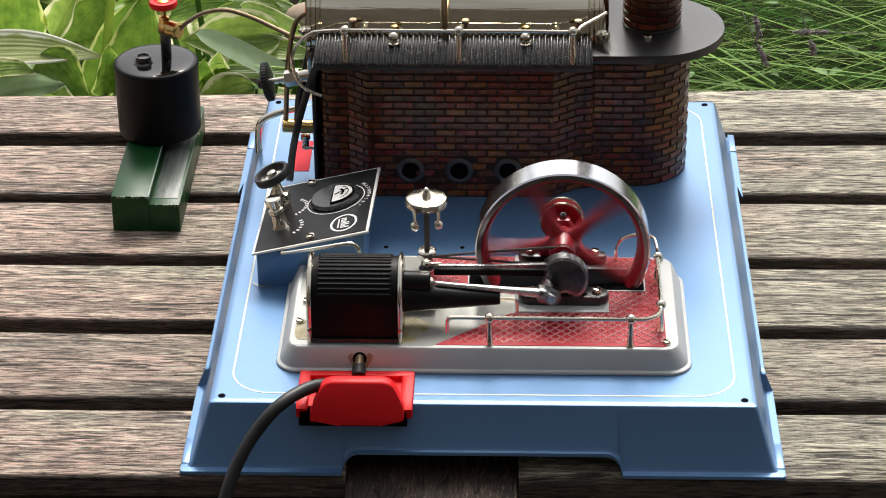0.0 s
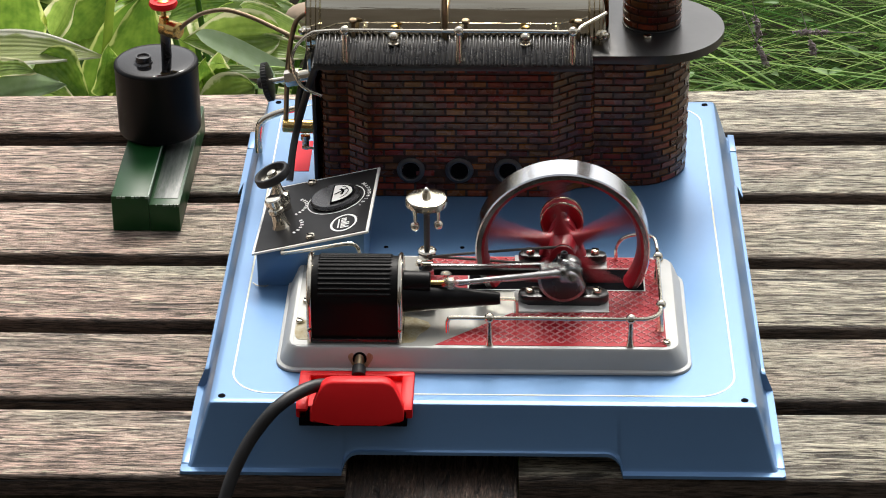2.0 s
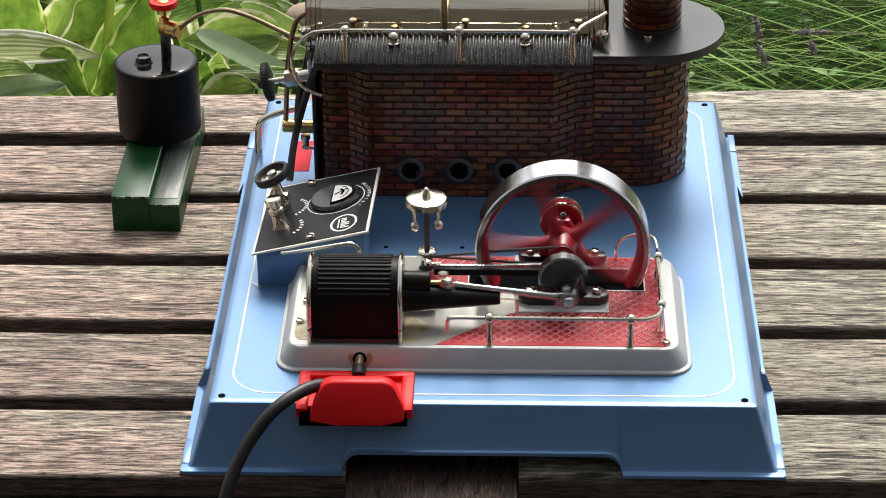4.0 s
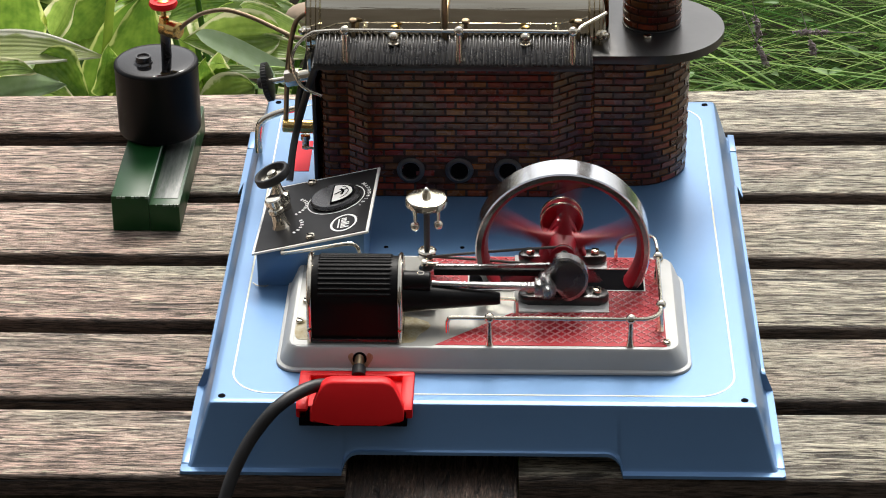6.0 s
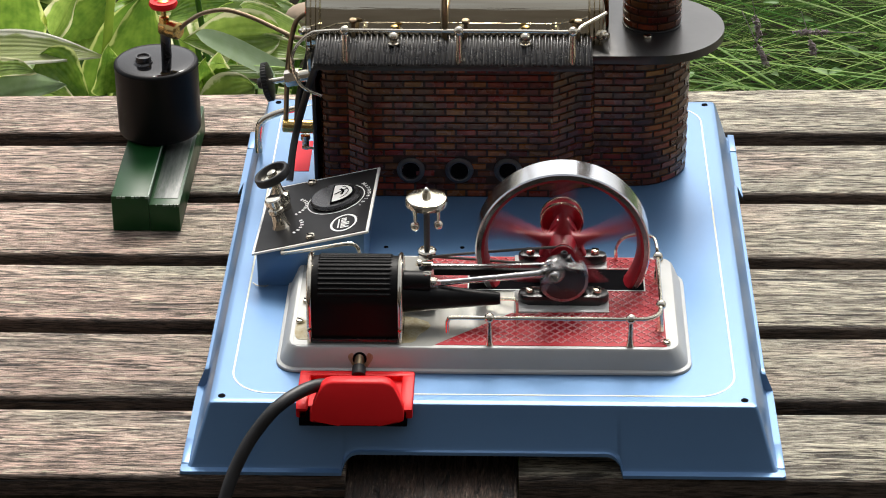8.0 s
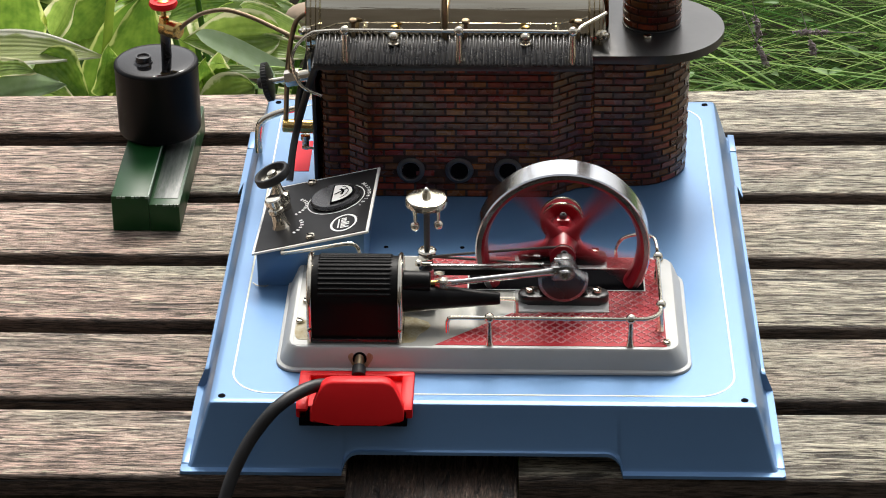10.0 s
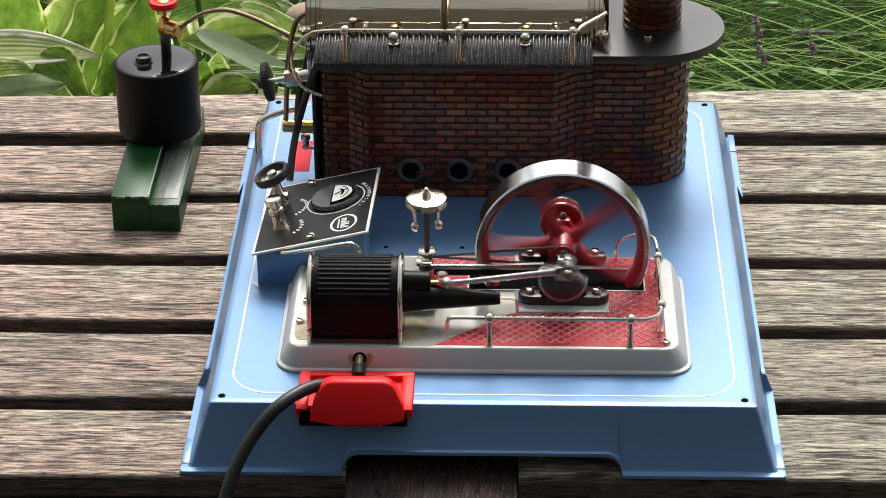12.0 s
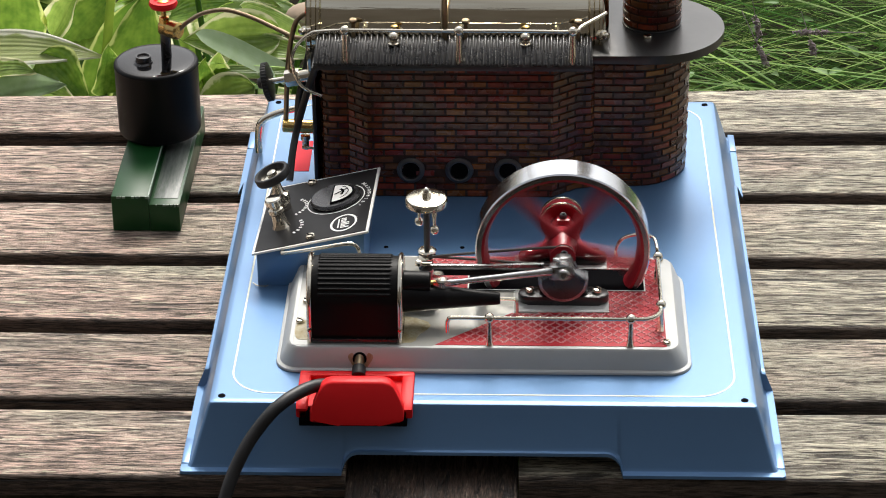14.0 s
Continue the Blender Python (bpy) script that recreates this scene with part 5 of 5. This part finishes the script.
def hosta(base, n, seed, spread, size, material, label, extra=(), tall=0.33):
    """A clump: stalks rising from one crown, each with one broad leaf."""
    rnd = random.Random(seed)
    plant = thing("hosta_plant", base, label, "plant", "plants behind the table")
    base = Vector(base)
    kinds = [(blade(1, rnd.uniform(.5, .68), rnd.uniform(.5, 1.1), rnd.uniform(.15, .5), wave=rnd.uniform(.03, .10), seed=seed * 10 + i)) for i in range(5)]
    meshes = []
    for bm in kinds:
        me = bpy.data.meshes.new("leaf")
        bm.to_mesh(me)
        bm.free()
        me.polygons.foreach_set("use_smooth", [True] * len(me.polygons))
        me.materials.append(material)
        meshes.append(me)
    for i in range(n):
        a = rnd.uniform(0, 2 * math.pi)
        d = spread * math.sqrt(rnd.uniform(.03, 1))
        h = rnd.uniform(.62, 1.0)
        at = Vector((math.cos(a) * d, math.sin(a) * d, (tall * h) * (1 - .3 * d / spread)))
        L = size * rnd.uniform(.75, 1.2)
        turn_ = math.degrees(a) - 90 + rnd.uniform(-45, 45)
        ob = new("leaf", meshes[rnd.randrange(5)])
        ob.parent = plant
        m = pose(*at, rnd.uniform(-5, 40), rnd.uniform(-25, 25), turn_)
        ob.matrix_basis = m @ Matrix.Diagonal((L, L, L, 1))
        part("stalk", tube([base, base + at * .5 + Vector((0, 0, .02)), base + at], (.004, .0022), 6, 4), HERB, plant)
    for root, tip, nor, W, bend, mt in extra:
        y = Vector(tip) - Vector(root)
        L = y.length
        y.normalize()
        z = Vector(nor)
        z = (z - y * z.dot(y)).normalized()
        bm = blade(1, W, bend, .22 if W < .35 else .42, 20, 11, W < .27, wave=.02 if W < .35 else .09, seed=seed + int(abs(root[0]) * 1000))
        me = bpy.data.meshes.new("leaf")
        bm.to_mesh(me)
        bm.free()
        me.polygons.foreach_set("use_smooth", [True] * len(me.polygons))
        me.materials.append(mt)
        ob = new("leaf", me)
        ob.parent = plant
        turn3 = Matrix((y.cross(z), y, z)).transposed().to_4x4()
        ob.matrix_basis = Matrix.Translation(Vector(root) - base) @ turn3 @ Matrix.Diagonal((L, L, L, 1))
        part("stalk", tube([base, (base + Vector(root)) / 2 + Vector((0, 0, .03)), Vector(root)], (.004, .0022), 6, 4), HERB, plant)
    return plant


CREAM_HOSTA = "broad variegated hosta with cream-edged ribbed leaves"
GREEN_HOSTA = "plain green hosta with large ribbed leaves"
hosta((-0.42, 0.60, -0.45), 22, 3, 0.20, 0.12, HOSTA, CREAM_HOSTA, (
    ((-0.3791, 0.515, -0.0813), (-0.3674, 0.485, 0.0014), (0.15, -1, 0.35), 0.55, 0.3, HOSTA_GREEN),
    ((-0.3485, 0.505, -0.0673), (-0.3233, 0.475, -0.0105), (-0.5, -1, 0.3), 0.36, 0.4, HOSTA),
    ((-0.3481, 0.545, -0.0944), (-0.2994, 0.515, -0.0329), (0.2, -1, 0.5), 0.46, 0.4, HOSTA_GREEN),
    ((-0.4130, 0.420, -0.0440), (-0.295, 0.385, -0.0090), (0.15, -0.55, 1), 0.29, 0.45, HOSTA_DRY),
    ((-0.3371, 0.4, -0.0341), (-0.3014, 0.37, -0.0557), (0.1, -1, 0.55), 0.78, 0.4, HOSTA_GREEN),
    ((-0.3797, 0.39, -0.0491), (-0.3394, 0.36, -0.0219), (0.1, -0.5, 1), 0.5, 0.3, HOSTA),
    ((-0.3697, 0.377, -0.0576), (-0.3172, 0.347, -0.0292), (0, -0.8, 0.8), 0.42, 0.3, HOSTA_BLUE),
    ((-0.3113, 0.465, -0.1017), (-0.2722, 0.435, 0.0001), (-0.9, -1, 0.2), 0.36, 0.35, HOSTA_GREEN),
    ((-0.3077, 0.455, -0.0969), (-0.2812, 0.425, 0.009), (1, -0.5, 0.1), 0.13, 0.1, HOSTA_STALK),
    ((-0.3379, 0.367, -0.0494), (-0.3025, 0.337, -0.0397), (0, -0.6, 1), 0.5, 0.3, HOSTA),
    ((-0.2941, 0.415, -0.0736), (-0.2805, 0.385, -0.0259), (0.5, -1, 0.2), 0.5, 0.3, HOSTA_GREEN)))
hosta((-0.22, 0.62, -0.45), 24, 5, 0.20, 0.12, HOSTA, CREAM_HOSTA, (
    ((-0.148, 0.405, -0.058), (-0.216, 0.385, -0.006), (.2, -.45, 1), .25, .12, HOSTA_BLUE),
    ((-0.160, 0.430, -0.030), (-0.235, 0.42, -0.030), (.1, -1, .55), .55, .3, HOSTA),
    ((-0.140, 0.400, -0.050), (-0.235, 0.39, -0.036), (.1, -.6, 1), .12, .3, HOSTA_GREEN),
    ((-0.230, 0.47, 0.010), (-0.160, 0.46, -0.016), (.2, -.7, 1), .28, .3, HOSTA),
    ((-0.205, 0.43, -0.036), (-0.130, 0.41, -0.034), (0, -.8, 1), .30, .3, HOSTA),
    ((-0.175, 0.37, -0.045), (-0.225, 0.36, -0.064), (0, -1, .7), .70, .3, HOSTA),
    ((-0.130, 0.37, -0.055), (-0.195, 0.355, -0.072), (.1, -1, .9), .20, .3, HOSTA_BLUE),
    ((-0.280, 0.43, -0.070), (-0.255, 0.41, 0.005), (.3, -1, .3), .60, .3, HOSTA_GREEN),
    ((-0.2145, 0.415, -0.0731), (-0.2007, 0.385, -0.0291), (0.4, -1, 0.3), 0.5, 0.3, HOSTA),
    ((-0.1965, 0.435, -0.0836), (-0.1984, 0.405, -0.0421), (-0.3, -1, 0.3), 0.45, 0.3, HOSTA_GREEN),
    ((-0.2218, 0.405, -0.0702), (-0.2114, 0.375, -0.0318), (0.2, -1, 0.3), 0.5, 0.3, HOSTA_GREEN),
    ((-0.1484, 0.475, -0.0506), (-0.1855, 0.445, -0.0084), (0.2, -0.6, 1), 0.26, 0.3, HOSTA),
    ((-0.2594, 0.535, -0.0628), (-0.2098, 0.505, -0.0319), (0, -0.7, 1), 0.5, 0.3, HOSTA_GREEN),
    ((-0.2316, 0.475, -0.0501), (-0.1957, 0.445, -0.0438), (0, -0.9, 0.7), 0.4, 0.3, HOSTA)))
hosta((-0.08, 0.66, -0.45), 26, 7, 0.18, 0.14, HOSTA, CREAM_HOSTA)
hosta((-0.335, 0.465, -0.45), 6, 31, 0.11, 0.075, HOSTA, "young variegated hosta with yellow-green leaves", tall=0.435)
hosta((-0.175, 0.470, -0.45), 8, 32, 0.10, 0.070, HOSTA, "young variegated hosta with yellow-green leaves", tall=0.425)
hosta((-0.260, 0.520, -0.45), 14, 33, 0.12, 0.085, HOSTA_GREEN, "yellow-green hosta with ribbed leaves", tall=0.42)
hosta((-0.58, 0.80, -0.45), 34, 8, 0.26, 0.19, HOSTA_GREEN, GREEN_HOSTA)
hosta((-0.28, 0.92, -0.45), 34, 9, 0.26, 0.19, HOSTA_GREEN, GREEN_HOSTA)


def grass(seed, n, x0, x1, y0, y1, ztop, material, name, label):
    """A tangle of long thin leaning stems."""
    rnd = random.Random(seed)
    verts, faces = [], []
    for _ in range(n):
        x, y = rnd.uniform(x0, x1), rnd.uniform(y0, y1)
        z = ztop + rnd.uniform(-.22, .02) + (y - y0) * .10
        a = rnd.gauss(0, .38) + (math.pi if rnd.random() < .5 else 0)
        L, w = rnd.uniform(.14, .36), rnd.choice((.0005, .0006, .0008, .0010, .0014))
        rise = rnd.uniform(-.45, .65)
        d = Vector((math.cos(a), math.sin(a) * .8, rise)).normalized()
        s = d.cross(Vector((0, 0, 1))).normalized()
        up = s.cross(d)
        sag = rnd.uniform(.0, .10) * L
        st = len(verts)
        k = 5
        for i in range(k + 1):
            t = i / k
            c = Vector((x, y, z)) + d * L * t - Vector((0, 0, sag * t * t))
            ww = w * (1 - .85 * t ** 2)
            verts += [c - s * ww, c + up * ww * .6, c + s * ww]
        for i in range(k):
            q = st + i * 3
            faces += [(q, q + 1, q + 4, q + 3), (q + 1, q + 2, q + 5, q + 4)]
    me = bpy.data.meshes.new(name)
    me.from_pydata(verts, [], faces)
    me.polygons.foreach_set("use_smooth", [True] * len(me.polygons))
    me.materials.append(material)
    return tagged(new(name, me), label, "grass", kind="stuff")


grass(21, 800, 0.04, 0.62, 0.33, 1.05, -0.08, GRASS, "grass", "tangled long green grass and stems")
# lower layer, coloured dark to stand for shade between the stems
grass(22, 4200, 0.0, 0.75, 0.34, 1.45, -0.17, UNDERGROWTH, "undergrowth", "dense grass below the long stems, its shade put into the colour")
herb = bmesh.new()
rnd = random.Random(5)
for i in range(110):
    x, y = rnd.uniform(0.10, 0.55), rnd.uniform(0.36, 0.9)
    own = blade(rnd.uniform(.009, .018), rnd.uniform(.004, .008), .6, .3, 5, 5, seed=i)
    turn(own, pose(x, y, -0.13 + rnd.uniform(-.07, .05) + (y - .36) * .05, rnd.uniform(-20, 40), rnd.uniform(-30, 30), rnd.uniform(0, 360)))
    merge(herb, own)
tagged(link_mesh("herb_leaves", herb, HERB, (0, 0, 0)), "small lobed green leaves among the grass", "foliage", kind="stuff")
for i, (x, y, z, ax, L) in enumerate(((0.2330, 0.42, -0.0215, (-1, .1, -.05), .022), (0.1939, 0.42, -0.0183, (.2, .1, -1), .018), (0.1993, 0.42, -0.0412, (.4, -.2, -.8), .016), (0.2370, 0.43, -0.0390, (.3, .2, -.9), .012))):
    lav = bmesh.new()
    d = Vector(ax).normalized()
    rnd = random.Random(40 + i)
    for j in range(70):
        t = rnd.random()
        q = Vector((x, y, z)) + d * L * (t - .5) + Vector([rnd.gauss(0, .0011) for _ in range(3)])
        lathe(q, (rnd.gauss(0, 1), rnd.gauss(0, 1), rnd.gauss(0, 1) + .1), [(.0002, -.0012), (.0007, -.0004), (.0007, .0006), (.0002, .0014)], 6, lav)
    tube([Vector((x, y, z)) - d * (L / 2 + .03), Vector((x, y, z)) - d * L / 2, Vector((x, y, z)) + d * L / 2], .0003, 6, 3, lav)
    alone("lavender_spike", lav, LAVENDER, (x, y, z), "withered greyish lavender flower spike", "flower", "lavender spikes")
for i, (x, y, z, r) in enumerate(((-0.18, 0.56, -0.088, .013), (-0.155, 0.57, -0.078, .016), (-0.130, 0.55, -0.085, .014))):
    bm = ball((x, y, z), r, 24, squash=.7)
    for v in bm.verts:
        v.co += (v.co - Vector((x, y, z))) * .18 * noise.noise(v.co * 40)
    bmesh.ops.remove_doubles(bm, verts=bm.verts, dist=.0005)
    alone("garden_stone", bm, STONE, (x, y, z - r * .7), "rounded brown garden stone among the plants", "stone", "garden stones")


# ---- movement ----
def crank_angle(t):
    """Degrees, counted anticlockwise as seen from the front, speeding up slowly."""
    c = (222.0, 990.17, 4.299, -0.0277)
    return c[0] + c[1] * t + c[2] * t * t + c[3] * t ** 3


def motions():
    times = [i / FPS for i in range(14 * FPS + 1)]
    wheel_rows, shaft_rows, disc_rows, con_rows, cross_rows, valve_rows = [], [], [], [], [], []
    for t in times:
        a = crank_angle(t)
        q = radians(a)
        px, pz = FX + .009 * math.cos(q), AX + .009 * math.sin(q)
        sx = px - math.sqrt(ROD_L ** 2 - (pz - AX) ** 2)
        lean = math.degrees(math.asin((pz - AX) / ROD_L))
        wheel_rows.append((t, pose(FX, FY, AX, 0, -a, 0)))
        shaft_rows.append((t, pose(FX, -0.0450, AX, 0, -a, 0)))
        disc_rows.append((t, pose(FX, -0.1120, AX, 0, -a, 0)))
        con_rows.append((t, pose(px, ROD_Y, pz, 0, -lean, 0)))
        cross_rows.append((t, pose(sx, ROD_Y, AX)))
        valve_rows.append((t, pose(-.0027 * math.sin(q), VY, AX)))
    walk(fly, wheel_rows)
    walk(shaft, shaft_rows)
    walk(crank, disc_rows)
    walk(con, con_rows)
    walk(cross, cross_rows)
    walk(valve, valve_rows)
    walk(gov, [(0.0, pose(GX, GY, DECK, 0, 0, 9)), (11.2, pose(GX, GY, DECK, 0, 0, 9)), (11.9, pose(GX, GY, DECK, 0, 0, 9)), (12.0, pose(GX, GY, DECK, 0, 0, 11)), (12.1, pose(GX, GY, DECK, 0, 0, 60)), (12.2, pose(GX, GY, DECK, 0, 0, 104)), (12.4, pose(GX, GY, DECK, 0, 0, 123)), (12.6, pose(GX, GY, DECK, 0, 0, 131)), (12.9, pose(GX, GY, DECK, 0, 0, 133)), (14.0, pose(GX, GY, DECK, 0, 0, 133))])


motions()
